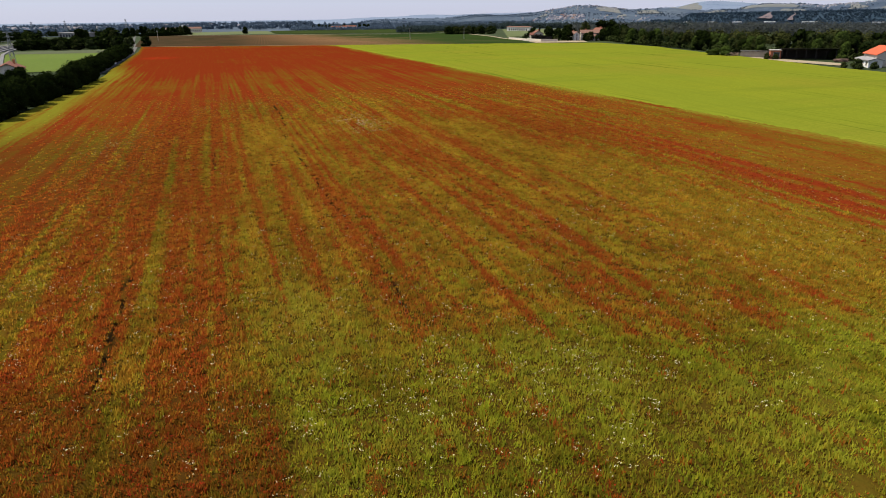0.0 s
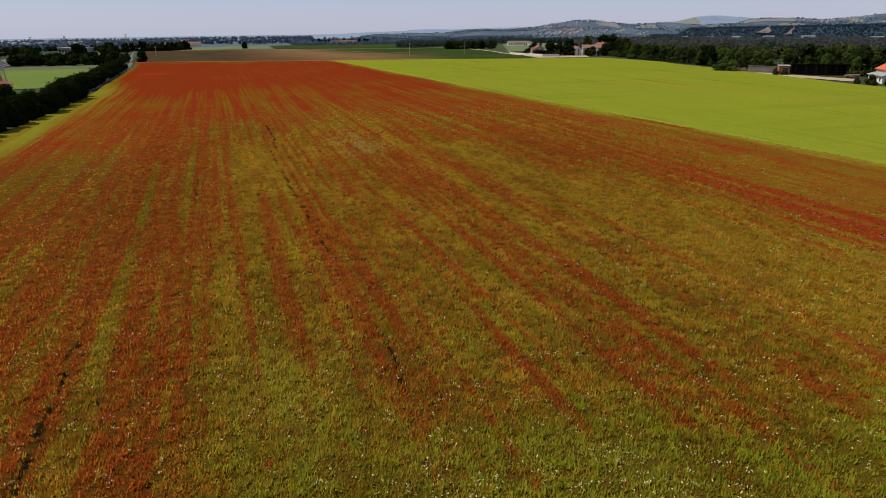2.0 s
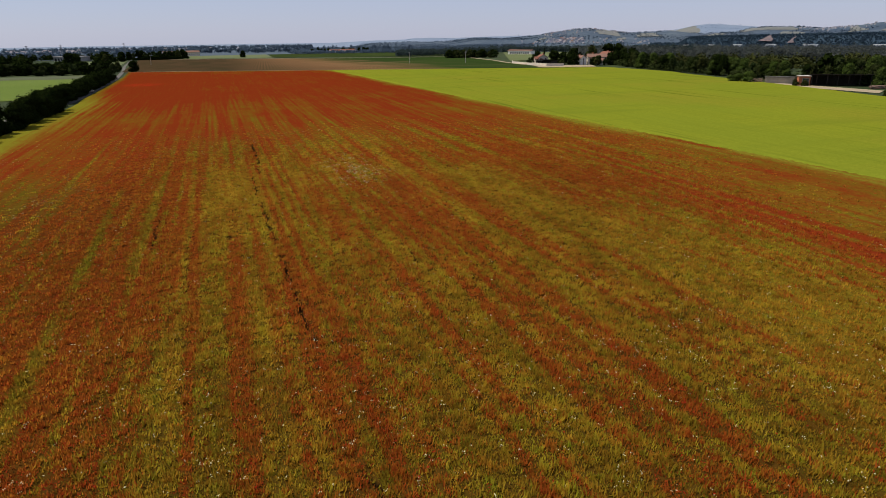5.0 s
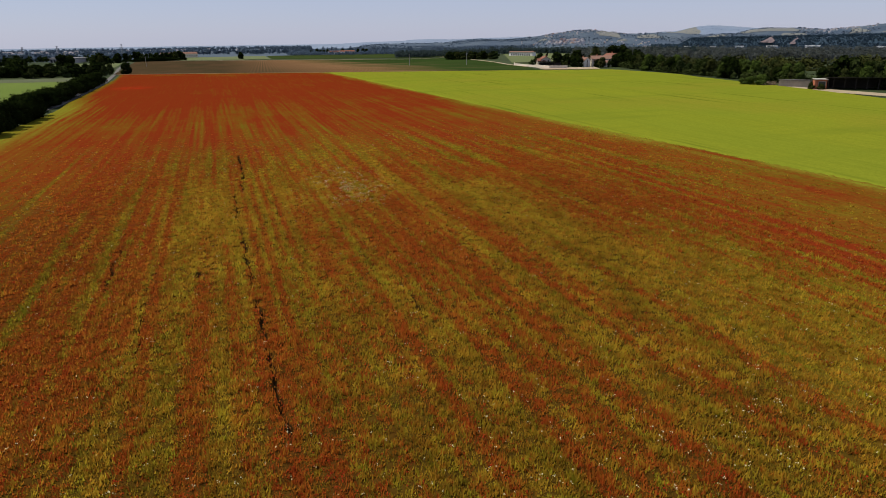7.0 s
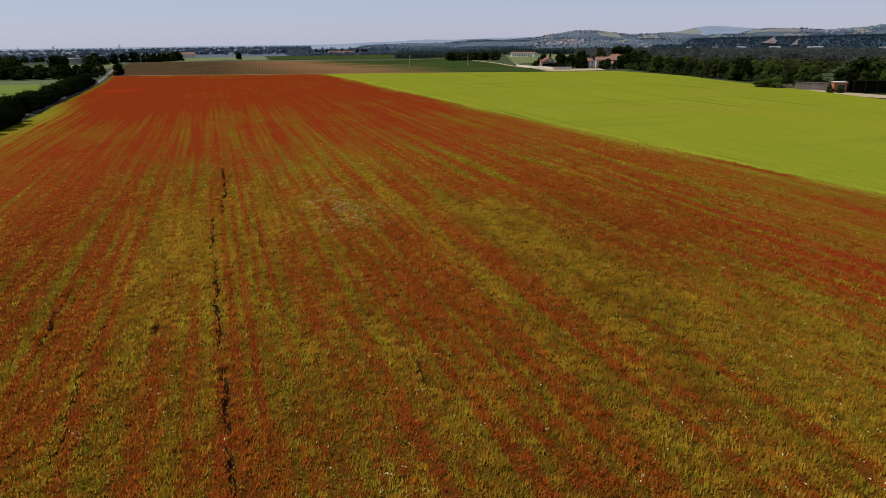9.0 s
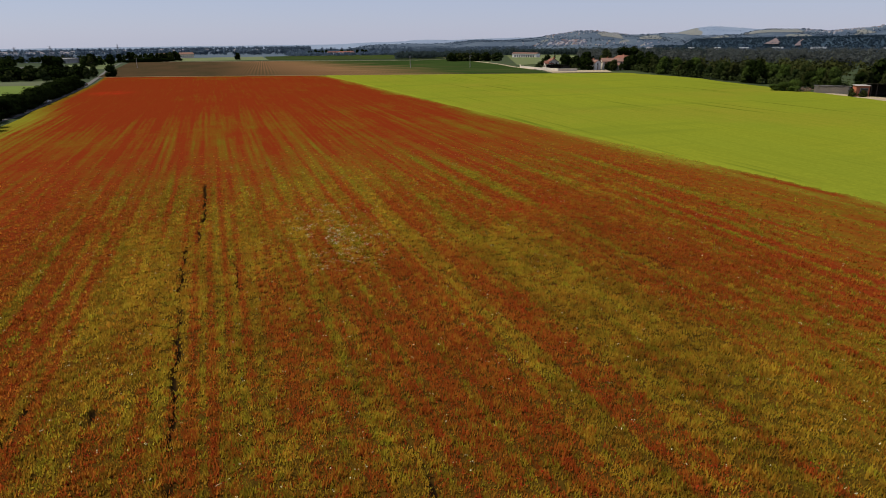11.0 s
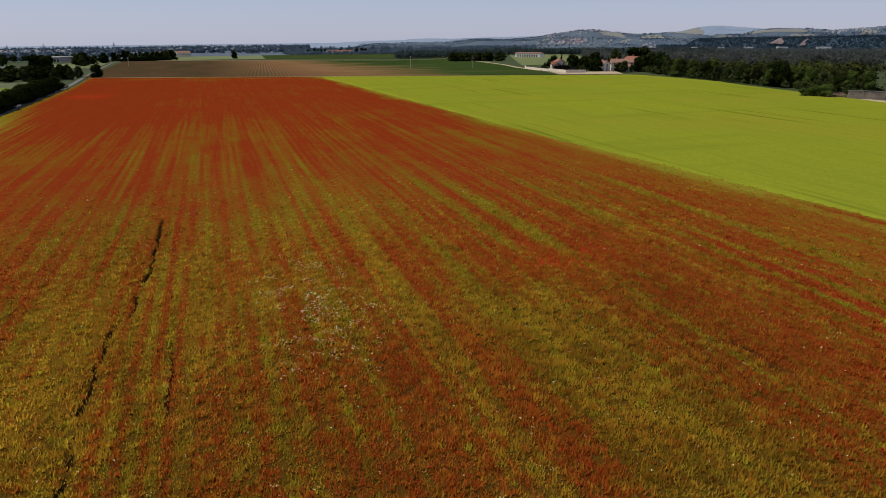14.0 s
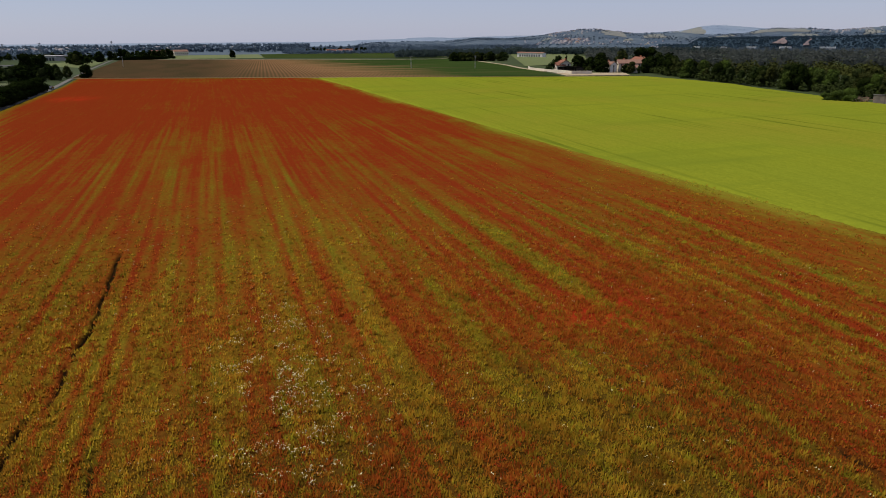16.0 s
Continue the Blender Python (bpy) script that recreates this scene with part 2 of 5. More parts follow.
M_MEADOW = simple("light_meadow", (0.100, 0.122, 0.048), (0.122, 0.140, 0.060), 0.02, 0.6, stretch=(1, .3, 1))
M_ROUGH = simple("rough_meadow", (0.074, 0.088, 0.046), (0.092, 0.104, 0.054), 0.03, 0.6, stretch=(1, .3, 1))
M_LAWN = simple("bright_meadow", (0.092, 0.134, 0.020), (0.104, 0.144, 0.025), 0.02, 0.6)
M_MAIZE = simple("dark_crop", (0.016, 0.036, 0.008), (0.024, 0.046, 0.010), 0.02, 0.09, (0.050, 0.042, 0.022), stretch=(1, .2, 1), spec=0.0)
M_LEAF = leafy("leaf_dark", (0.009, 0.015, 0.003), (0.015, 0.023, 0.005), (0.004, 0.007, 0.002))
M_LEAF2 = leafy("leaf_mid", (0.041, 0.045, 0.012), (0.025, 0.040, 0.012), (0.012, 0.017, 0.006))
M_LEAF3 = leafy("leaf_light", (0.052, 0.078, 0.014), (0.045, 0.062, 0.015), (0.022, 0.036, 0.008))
# middle-distance haze mixed into these two foliage colours
M_LEAF4 = leafy("leaf_haze_grey", (0.074, 0.080, 0.072), (0.068, 0.078, 0.070), (0.054, 0.066, 0.064), 0.75)
M_LEAF5 = leafy("leaf_haze_blue", (0.040, 0.056, 0.054), (0.036, 0.052, 0.050), (0.024, 0.036, 0.036), 0.6)
M_BARK = simple("bark", (0.09, 0.07, 0.05), (0.13, 0.10, 0.075), 1.5, 9)
# far woods carry the distance haze in their blue leaf colours
M_WOODS = leafy("woods_far_hazed", (0.074, 0.104, 0.140), (0.074, 0.104, 0.140), (0.056, 0.082, 0.116), 0.75)
M_RIDGEWOODS = leafy("woods_ridge_hazed", (0.125, 0.165, 0.235), (0.125, 0.165, 0.235), (0.105, 0.140, 0.205), 0.4)
M_BLUFFWOODS = leafy("woods_bluff_hazed", (0.042, 0.070, 0.096), (0.042, 0.070, 0.096), (0.032, 0.055, 0.079), 0.75)


def row_crop_material():
    m, nt, b = mat("young_row_crop", 1.0, 0.0)
    v = mapped(nt, (1, 1, 1), 4.0)
    w = node(nt, "ShaderNodeTexWave", Vector=v, Scale=0.15, Distortion=0.35, Detail=2, Detail_Scale=0.4)
    col = mixc(nt, noise_fac(nt, 0.012, 0.3, 0.7), (0.21, 0.112, 0.058), (0.165, 0.086, 0.042))
    col = mixc(nt, math_n(nt, "MULTIPLY", w.outputs["Fac"], 0.75), col, (0.062, 0.046, 0.018))
    sx = node(nt, "ShaderNodeSeparateXYZ", Vector=mapped(nt))
    left = node(nt, "ShaderNodeMapRange", Value=sx.outputs[0], From_Min=105, From_Max=20)
    col = mixc(nt, math_n(nt, "MULTIPLY", left.outputs[0], 0.9), col, mixc(nt, noise_fac(nt, 0.05, 0.35, 0.65, 4, (1, 0.15, 1)), (0.027, 0.024, 0.012), (0.046, 0.030, 0.016)))
    right = node(nt, "ShaderNodeMapRange", Value=math_n(nt, "ADD", sx.outputs[0], math_n(nt, "MULTIPLY", noise_fac(nt, 0.03, 0.2, 0.8, 4, (0.3, 1, 1)), 46.0, False), False), From_Min=118, From_Max=176)
    green = mixc(nt, noise_fac(nt, 0.02, 0.3, 0.7, 4, (0.4, 1, 1)), (0.018, 0.034, 0.009), (0.030, 0.048, 0.012))
    fade = node(nt, "ShaderNodeMapRange", Value=sx.outputs[0], From_Min=205, From_Max=150, To_Max=0.75)
    sand = math_n(nt, "MULTIPLY", noise_fac(nt, 0.05, 0.54, 0.64, 4, (0.22, 1, 1), 8), fade.outputs[0])
    col = mixc(nt, right.outputs[0], col, mixc(nt, sand, green, (0.120, 0.080, 0.042)))
    nt.links.new(col, b.inputs["Base Color"])
    return m


M_ROWS = row_crop_material()

# ---- ground: one sheet to the horizon ----
angs = np.radians(np.concatenate([np.arange(-38, 78, 0.5), np.arange(78, 322.1, 4)]))
rads = np.concatenate([[0.5], np.arange(40, 480, 40), np.arange(480, 1700, 45), np.arange(1700, 2700, 25), np.arange(2700, 4000, 45), np.arange(4000, 4851, 170)])
AA, RR = np.meshgrid(angs, rads, indexing="ij")
gx, gy = CX + RR * np.sin(AA), CY + RR * np.cos(AA)
gz = land(gx, gy) - 0.12
gf = grid_faces(*AA.shape)
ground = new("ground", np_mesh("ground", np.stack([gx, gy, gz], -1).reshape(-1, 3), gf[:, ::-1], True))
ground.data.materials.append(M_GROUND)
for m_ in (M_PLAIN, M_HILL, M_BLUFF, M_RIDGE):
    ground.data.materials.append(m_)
# rings beyond 1250 m take the haze-tinted land colours
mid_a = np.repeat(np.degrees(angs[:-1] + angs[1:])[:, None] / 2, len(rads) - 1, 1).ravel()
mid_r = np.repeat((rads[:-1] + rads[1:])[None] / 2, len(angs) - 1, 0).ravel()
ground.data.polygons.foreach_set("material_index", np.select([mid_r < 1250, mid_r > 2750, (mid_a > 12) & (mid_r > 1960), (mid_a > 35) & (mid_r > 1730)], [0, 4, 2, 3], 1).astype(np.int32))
tagged(ground, "open green farmland falling away to wooded hills", "ground", kind="structure")


# ---- the poppy field ----
def left_x(y):
    return np.interp(y, [-80, 150, 193, 250, 262, 275, 310, 400, 440, 480], [-46, -39.5, -36.4, -33.6, -33.8, -34.8, -34.9, -36.2, -38.6, -41.6])


def right_x(y):
    return np.interp(y, [-80, 70, 100, 200, 300, 390, 440], [106, 101, 99.5, 91, 85.5, 81, 77])


def far_y(x):
    return 459 - 0.345 * np.asarray(x, float)


def green_rows(x, y):
    """Thin lines of rank green weed along the drill rows."""
    x, y = np.asarray(x, float), np.asarray(y, float)
    return sstep(0.64, 0.84, vnoise((x + 0.5 * vnoise(x / 9, y / 30, 9)) / 0.42, y / 40, 17)) * sstep(0.30, 0.6, vnoise(x / 7, y / 18, 18)) * (1 - sstep(120, 180, y))


def green_zone(x, y):
    """The greener near end of the field."""
    x, y = np.asarray(x, float), np.asarray(y, float)
    return sstep(3.6, 5.4, x) * (1 - sstep(31, 42, y + 0.17 * (x - 10) + 9 * (fbm(x / 5, y / 6, 13) - 0.5)))


def weed_corner(x, y):
    """The corner where dark weeds took over, with a straight far edge."""
    x, y = np.asarray(x, float), np.asarray(y, float)
    return (1 - sstep(3.6, 5.2, x + 1.2 * (vnoise(x / 2, y / 2, 22) - 0.5))) * (1 - sstep(34.2, 36.0, y + 0.33 * (x - 4.5) + 1.6 * (vnoise(x / 1.5, y / 1.5, 16) - 0.5)))


def weeds_and_dimming(x, y):
    """Dark low weed in the corner, and dimming painted into the sides, 0..1."""
    x, y = np.asarray(x, float), np.asarray(y, float)
    n = 0.3 + 1.3 * fbm(x / 2.2, y / 2.2, 21)
    # corner is weed; the x 58 patch paints in dimming; the left two darken
    d = 0.28 * weed_corner(x, y) + 0.15 * bell(x, 58, 10) * bell(y, 104, 20) + 0.2 * bell(x, 8, 13) * bell(y, 152, 26) + 0.22 * bell(x, -4, 11) * bell(y, 96, 34)
    return np.clip(d * n, 0, 0.85)


def drill(x, y):
    """Long streaks along the drill rows, about -0.5..0.5."""
    wob = 1.1 * (vnoise(x / 9, y / 34, 9) - 0.5)
    s = 0.62 * (vnoise((x + 0.6 * wob) / 0.62, y / 46, 1) - 0.5) + 0.46 * (vnoise((x + wob) / 1.5, y / 95, 2) - 0.5)
    s = s + 0.16 * np.sin(2 * np.pi * (x + 0.4 * wob) / 1.3) * vnoise(x / 5, y / 30, 6)
    return s * (0.55 + 0.95 * vnoise(x / 5, y / 11, 4))


def poppy(x, y):
    """How thickly the poppies stand, 0..1."""
    x, y = np.asarray(x, float), np.asarray(y, float)
    cloud = fbm(x / 12, y / 26, 3) - 0.5
    patch = fbm(x / 3.2, y / 5, 5) - 0.5
    yy = y + 22 * cloud
    far = 0.71 * sstep(135, 180, yy) + 0.30 * sstep(205, 268, yy)
    bx = np.interp(y, [35, 60, 90, 120, 150, 200, 260], [74, 71, 70, 66, 64, 58, 54])
    band = 0.86 * bell(x, bx + 14 * cloud, 14) * sstep(30, 58, y)
    left = 0.66 * (1 - sstep(-4, 6, x)) * sstep(46, 66, y)
    near = 0.36 * (1 - sstep(-2, 8, x)) * (1 - sstep(40, 60, y))
    mid = 0.42 + 0.16 * sstep(45, 105, y)
    p = np.maximum.reduce([far, band, left, near, mid + 0 * x])
    tan_x = 44 + 0.12 * (110 - y)
    p = p - 0.46 * bell(x, tan_x + 6 * cloud, 7.5) * sstep(28, 40, y) * (1 - sstep(112, 134, y))
    p = p - 0.46 * bell(x, 11, 7) * bell(y, 114, 26) - 0.16 * bell(x, 34, 9) * bell(y, 156, 9)
    p = p - 0.14 * bell(x, -16, 12) * bell(y, 218, 24) + 0.02 * bell(x, 87, 7) * (1 - sstep(150, 230, y))
    p = p + 0.34 * bell(x, 20.5, 5) * bell(y, 162, 7) + 0.25 * bell(x, 54, 6) * bell(y, 128, 6) + 0.2 * bell(x, 30, 8) * bell(y, 104, 14)
    p = p + (1.75 - 0.95 * sstep(110, 190, y) - 0.45 * sstep(232, 275, yy)) * (1 - 0.6 * sstep(74, 86, x)) * drill(x, y) + 0.40 * patch * (1 - 0.6 * sstep(200, 270, y)) + 0.40 * cloud
    # extra red on the right and left makes both sides darker
    p = p + 0.24 * bell(x, 59, 9) * bell(y, 106, 15) + 0.12 * (1 - sstep(-2, 14, x)) * sstep(60, 90, y)
    p = p - 0.40 * green_zone(x, y) + 0.16 * weed_corner(x, y)
    p = p + 0.5 * bell(x, 22.4, 0.7) * bell(y, 44, 11) + 0.5 * bell(x, 37, 0.8) * bell(y, 35, 4) - 0.34 * green_rows(x, y)
    p = p - 0.22 * bell(x, 7.5, 3.4) * bell(y, 45, 7)
    edge = right_x(y) - x
    p = p * sstep(-2, 8, edge - 12 * cloud - 6 * patch)
    lft = x - left_x(y)
    p = p * (1 - (1 - sstep(2, 15, lft + 10 * drill(x, y))) * sstep(90, 150, y) * (1 - sstep(260, 330, y)))
    p = p * sstep(0, 5, lft)
    p = p * (1 - 0.55 * sstep(0.25, 0.75, fbm(x / 14, y / 5, 26)) * (1 - sstep(4, 38, far_y(x) - y)))
    p = p + 0.9 * bell(x, 95.6 - 0.07 * (y - 118), 0.9) * sstep(116, 121, y) * (1 - sstep(132, 146, y))
    p = p + 0.28 * bell(x, 76, 3.2) * sstep(92, 106, y) * (1 - sstep(140, 165, y))
    return np.clip(p, 0, 1.08)


def dryness(x, y):
    x, y = np.asarray(x, float), np.asarray(y, float)
    d = 0.66 + 0.5 * (fbm(x / 8, y / 22, 11) - 0.5) + 0.5 * (vnoise(x / 1.4, y / 40, 12) - 0.5)
    d = d - 0.70 * green_zone(x, y) - 0.3 * np.clip(-drill(x, y) - 0.04, 0, 1)
    d = d - 0.30 * weed_corner(x, y) + 0.30 * bell(x, 44 + 0.12 * (110 - y), 9) * sstep(28, 45, y) * (1 - sstep(112, 134, y))
    d = d + 0.2 * bell(x, 87, 8) * (1 - sstep(150, 230, y))
    d = d - 0.35 * (1 - sstep(0, 10, right_x(y) - x)) - 0.12 * bell(x, 30, 8) * bell(y, 105, 20)
    d = d + 0.25 * bell(x, 12, 9) * bell(y, 110, 22)
    d = d - 0.5 * green_rows(x, y) - 0.05 * bell(x, 50, 13) * bell(y, 108, 13)
    d = d - 0.18 * (1 - sstep(4, 18, x - left_x(y))) * sstep(120, 170, y)
    return np.clip(d, 0, 1)


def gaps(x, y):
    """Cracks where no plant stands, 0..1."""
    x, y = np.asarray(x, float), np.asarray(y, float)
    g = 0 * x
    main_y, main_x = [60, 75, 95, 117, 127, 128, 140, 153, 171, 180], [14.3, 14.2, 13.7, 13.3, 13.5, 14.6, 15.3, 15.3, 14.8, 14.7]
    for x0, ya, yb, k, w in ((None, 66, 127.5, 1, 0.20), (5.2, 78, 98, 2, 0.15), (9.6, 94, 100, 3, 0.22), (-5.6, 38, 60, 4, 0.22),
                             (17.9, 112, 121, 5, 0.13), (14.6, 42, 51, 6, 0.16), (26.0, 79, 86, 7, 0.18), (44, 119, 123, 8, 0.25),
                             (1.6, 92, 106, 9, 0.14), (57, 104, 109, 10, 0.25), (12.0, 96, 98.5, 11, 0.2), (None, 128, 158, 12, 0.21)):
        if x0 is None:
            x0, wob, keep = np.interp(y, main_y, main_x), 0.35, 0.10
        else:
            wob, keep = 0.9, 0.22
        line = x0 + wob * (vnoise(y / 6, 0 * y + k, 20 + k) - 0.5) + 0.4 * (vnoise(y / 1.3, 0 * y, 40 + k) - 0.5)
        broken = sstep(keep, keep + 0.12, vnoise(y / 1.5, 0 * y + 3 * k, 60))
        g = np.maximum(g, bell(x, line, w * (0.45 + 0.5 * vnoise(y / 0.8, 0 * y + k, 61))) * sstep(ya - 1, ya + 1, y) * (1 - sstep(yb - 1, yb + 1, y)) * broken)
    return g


def lushness(x, y):
    """Where the crop gives way to green at the field's two long edges."""
    x, y = np.asarray(x, float), np.asarray(y, float)
    n = 12 * (fbm(x / 7, y / 30, 14) - 0.5) + 5 * (vnoise(x / 1.5, y / 25, 15) - 0.5)
    right = 1 - sstep(0.3, 5.5, right_x(y) - x + 0.8 * n)
    left = (1 - sstep(3, 18, x - left_x(y) + 0.8 * n)) * sstep(80, 140, y) * (1 - sstep(255, 320, y)) * 0.85
    streak = bell(x, 95.6 - 0.07 * (y - 118), 1.2) * sstep(116, 121, y) * (1 - sstep(132, 146, y))
    return np.clip((np.maximum(right, left) + 0.85 * bell(x, 7.5, 3.6) * bell(y, 45, 7) * sstep(0.2, 0.6, fbm(x / 2, y / 5, 28)) + 0.55 * green_zone(x, y) * sstep(0.3, 0.7, fbm(x / 3, y / 4, 27))) * (1 - streak), 0, 1)


def vivid(x, y):
    """Patches of the densest, brightest bloom."""
    v = 0 * x
    for cx, cy, rx, ry in ((-21, 350, 7, 9), (54, 129, 6, 4)):
        v = np.maximum(v, bell(x, cx, rx) * bell(y, cy, ry))
    return np.clip(v * (0.5 + vnoise(x / 1.5, y / 6, 19)), 0, 1)


CROP_H = 0.42


def canopy_z(x, y):
    return CROP_H - 0.10 + 0.26 * (1 - 0.85 * sstep(135, 190, y)) * (vnoise(x / 0.55, y / 0.55, 30) - 0.5) + 0.14 * (fbm(x / 2.2, y / 2.2, 31) - 0.5) - 0.36 * gaps(x, y)


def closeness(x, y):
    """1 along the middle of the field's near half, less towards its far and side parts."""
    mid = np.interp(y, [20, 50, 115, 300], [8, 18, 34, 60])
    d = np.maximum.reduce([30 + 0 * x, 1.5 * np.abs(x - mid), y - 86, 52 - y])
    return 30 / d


us = np.concatenate([np.linspace(0, 0.06, 14, endpoint=False), np.linspace(0.06, 0.27, 80, endpoint=False), np.linspace(0.27, 0.43, 160, endpoint=False), np.linspace(0.43, 0.80, 130, endpoint=False), np.linspace(0.80, 1, 36)])
vs = np.concatenate([np.linspace(-80, 20, 20, endpoint=False), np.linspace(20, 150, 400, endpoint=False), np.linspace(150, 452, 170)])
UU, VV = np.meshgrid(us, vs, indexing="ij")
lx, rx_ = left_x(VV), right_x(VV)
px_ = lx + UU * (rx_ - lx)
py_ = np.where(VV > 150, 150 + (VV - 150) / 302 * (far_y(px_) - 150), VV)
pz_ = canopy_z(px_, py_)
rim = (UU == 0) | (UU == 1) | (VV == vs[0]) | (VV == vs[-1])
pz_ = np.where(rim, -0.1, pz_)
# under: near middle of the field, plus a term dimming its near left
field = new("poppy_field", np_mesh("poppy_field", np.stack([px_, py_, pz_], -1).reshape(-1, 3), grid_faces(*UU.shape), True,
            poppy=poppy(px_, py_).ravel(), dry=dryness(px_, py_).ravel(), lush=lushness(px_, py_).ravel(), gap=gaps(px_, py_).ravel(), vivid=vivid(px_, py_).ravel(), rank=weeds_and_dimming(px_, py_).ravel(),
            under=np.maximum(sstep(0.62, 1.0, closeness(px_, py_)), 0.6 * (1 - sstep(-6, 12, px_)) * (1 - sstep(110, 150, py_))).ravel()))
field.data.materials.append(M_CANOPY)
tagged(field, "weedy olive field striped with red poppies", "field", kind="structure")


# ---- plants standing in it ----
def scatter(n, x0, x1, y0, y1):
    x, y = rng.uniform(x0, x1, n), rng.uniform(y0, y1, n)
    ok = (x > left_x(y) + 0.3) & (x < right_x(y) - 0.3)
    return x[ok], y[ok]


def blades(x, y, z, h, w, n_leaf, lean, seed, quad=True):
    """Tufts of n_leaf leaning leaves, square or pointed: vertices, faces, index of the plant by vertex."""
    r = np.random.default_rng(seed)
    n = len(x)
    a = r.uniform(0, 2 * np.pi, (n, n_leaf))
    t = r.uniform(0.4, 1.0, (n, n_leaf)) * lean
    hh = h[:, None] * r.uniform(0.6, 1.1, (n, n_leaf))
    ww = w[:, None] * r.uniform(0.7, 1.3, (n, n_leaf)) / 2
    ca, sa = np.cos(a), np.sin(a)
    ox, oy = r.normal(0, 0.02 * n_leaf, (n, n_leaf)), r.normal(0, 0.02 * n_leaf, (n, n_leaf))
    bx, by = x[:, None] + ox, y[:, None] + oy
    b = np.broadcast_to(z[:, None], bx.shape)
    tipx, tipy = bx + ca * t * hh, by + sa * t * hh
    k = 4 if quad else 3
    v = np.empty((n, n_leaf, k, 3))
    if quad:
        v[..., 0, :] = np.stack([bx - sa * ww * .6, by + ca * ww * .6, b], -1)
        v[..., 1, :] = np.stack([bx + sa * ww * .6, by - ca * ww * .6, b], -1)
        v[..., 2, :] = np.stack([tipx + sa * ww, tipy - ca * ww, b + hh], -1)
        v[..., 3, :] = np.stack([tipx - sa * ww, tipy + ca * ww, b + hh * 0.92], -1)
    else:
        v[..., 0, :] = np.stack([bx - sa * ww, by + ca * ww, b], -1)
        v[..., 1, :] = np.stack([bx + sa * ww, by - ca * ww, b + hh * 0.2], -1)
        v[..., 2, :] = np.stack([tipx, tipy, b + hh], -1)
    f = np.arange(n * n_leaf * k).reshape(-1, k)
    return v.reshape(-1, 3), f, np.repeat(np.arange(n), n_leaf * k)


def stand(n, power, limit):
    x, y = scatter(n, -37, 98, -30, 300)
    c = closeness(x, y)
    ok = rng.random(len(x)) < c ** power * sstep(0.26, 0.6, c)
    x, y, c = x[ok], y[ok], c[ok]
    ok = gaps(x, y) < limit
    return x[ok], y[ok], 1 / c[ok]


tx, ty, td = stand(1000000, 1.7, 0.10)
clump = vnoise(tx / 0.42, ty / 0.42, 34) + 0.35 * vnoise(tx / 1.3, ty / 1.3, 35)
ok = rng.random(len(tx)) < sstep(-0.12, 0.48, clump)
tx, ty, td = tx[ok], ty[ok], td[ok]
size = td ** 0.4
hgt = rng.uniform(0.16, 0.42, len(tx)) * (0.6 + 0.8 * vnoise(tx / 0.6, ty / 0.6, 33)) * np.minimum(1.0, 1.9 / td)
v, f, idx = blades(tx, ty, canopy_z(tx, ty) - 0.05, hgt, 0.095 * size, 7, 0.55, 11, False)
tuft = vnoise(tx / 0.36, ty / 0.36, 37) - 0.5
# clump part of tone paints the shadowed pits between plants darker
tone = np.clip(rng.normal(0.20, 0.14, len(tx)) - 0.2 * bell(tx, 12, 9) * bell(ty, 110, 22) + 1.1 * (vnoise(tx / 0.45, ty / 0.45, 36) - 0.5), 0, 1)
crop = new("weeds_and_stems", np_mesh("weeds_and_stems", v, f, False, poppy=np.where(rng.random(len(tx)) < sstep(0.18, 0.78, poppy(tx, ty) + 0.25 * tuft) + 0.30 * tuft, rng.uniform(0.62, 1.1, len(tx)), rng.uniform(0.02, 0.46, len(tx)) - 0.25 * green_zone(tx, ty))[idx], dry=np.clip(dryness(tx, ty) + 0.7 * (vnoise(tx / 0.5, ty / 0.5, 38) - 0.5) + rng.normal(0, 0.12, len(tx)), 0, 1)[idx], lush=lushness(tx, ty)[idx], rank=weeds_and_dimming(tx, ty)[idx], tone=tone[idx]))
crop.data.materials.append(M_PLANT)
tagged(crop, "knee-high olive and green weeds covering the field", "weeds", kind="stuff")

fx, fy, fd = stand(700000, 1.8, 0.3)
ok = rng.random(len(fx)) < 1.0 * poppy(fx, fy) * sstep(0.35, 0.7, vnoise(fx / 0.5, fy / 0.5, 39))
fx, fy, fd = fx[ok], fy[ok], fd[ok]
v, f, idx = blades(fx, fy, canopy_z(fx, fy) + rng.uniform(0.12, 0.34, len(fx)), 0.05 * fd ** 0.35, 0.075 * fd ** 0.35, 2, 1.2, 12)
flowers = new("poppy_flowers", np_mesh("poppy_flowers", v, f))
flowers.data.materials.append(M_PETAL)
tagged(flowers, "small scarlet poppy blooms above the weeds", "poppies", kind="stuff")

wx, wy = scatter(90000, -28, 80, 22, 175)
wx, wy = np.concatenate([wx, rng.normal(27.5, 2.6, 1200)]), np.concatenate([wy, rng.normal(123, 6.5, 1200)])
dens = (0.06 + 0.19 * (1 - sstep(50, 78, wy)) + 2.2 * bell(wx, 29, 3.5) * bell(wy, 127, 9) + 0.30 * bell(wx, 16, 12) * bell(wy, 31, 6) + 0.35 * bell(wx, -14, 3) * bell(wy, 118, 12)
        ) * sstep(0.45, 0.75, vnoise(wx / 0.9, wy / 0.9, 50)) * 1.6
ok = rng.random(len(wx)) < dens
wx, wy = wx[ok], wy[ok]
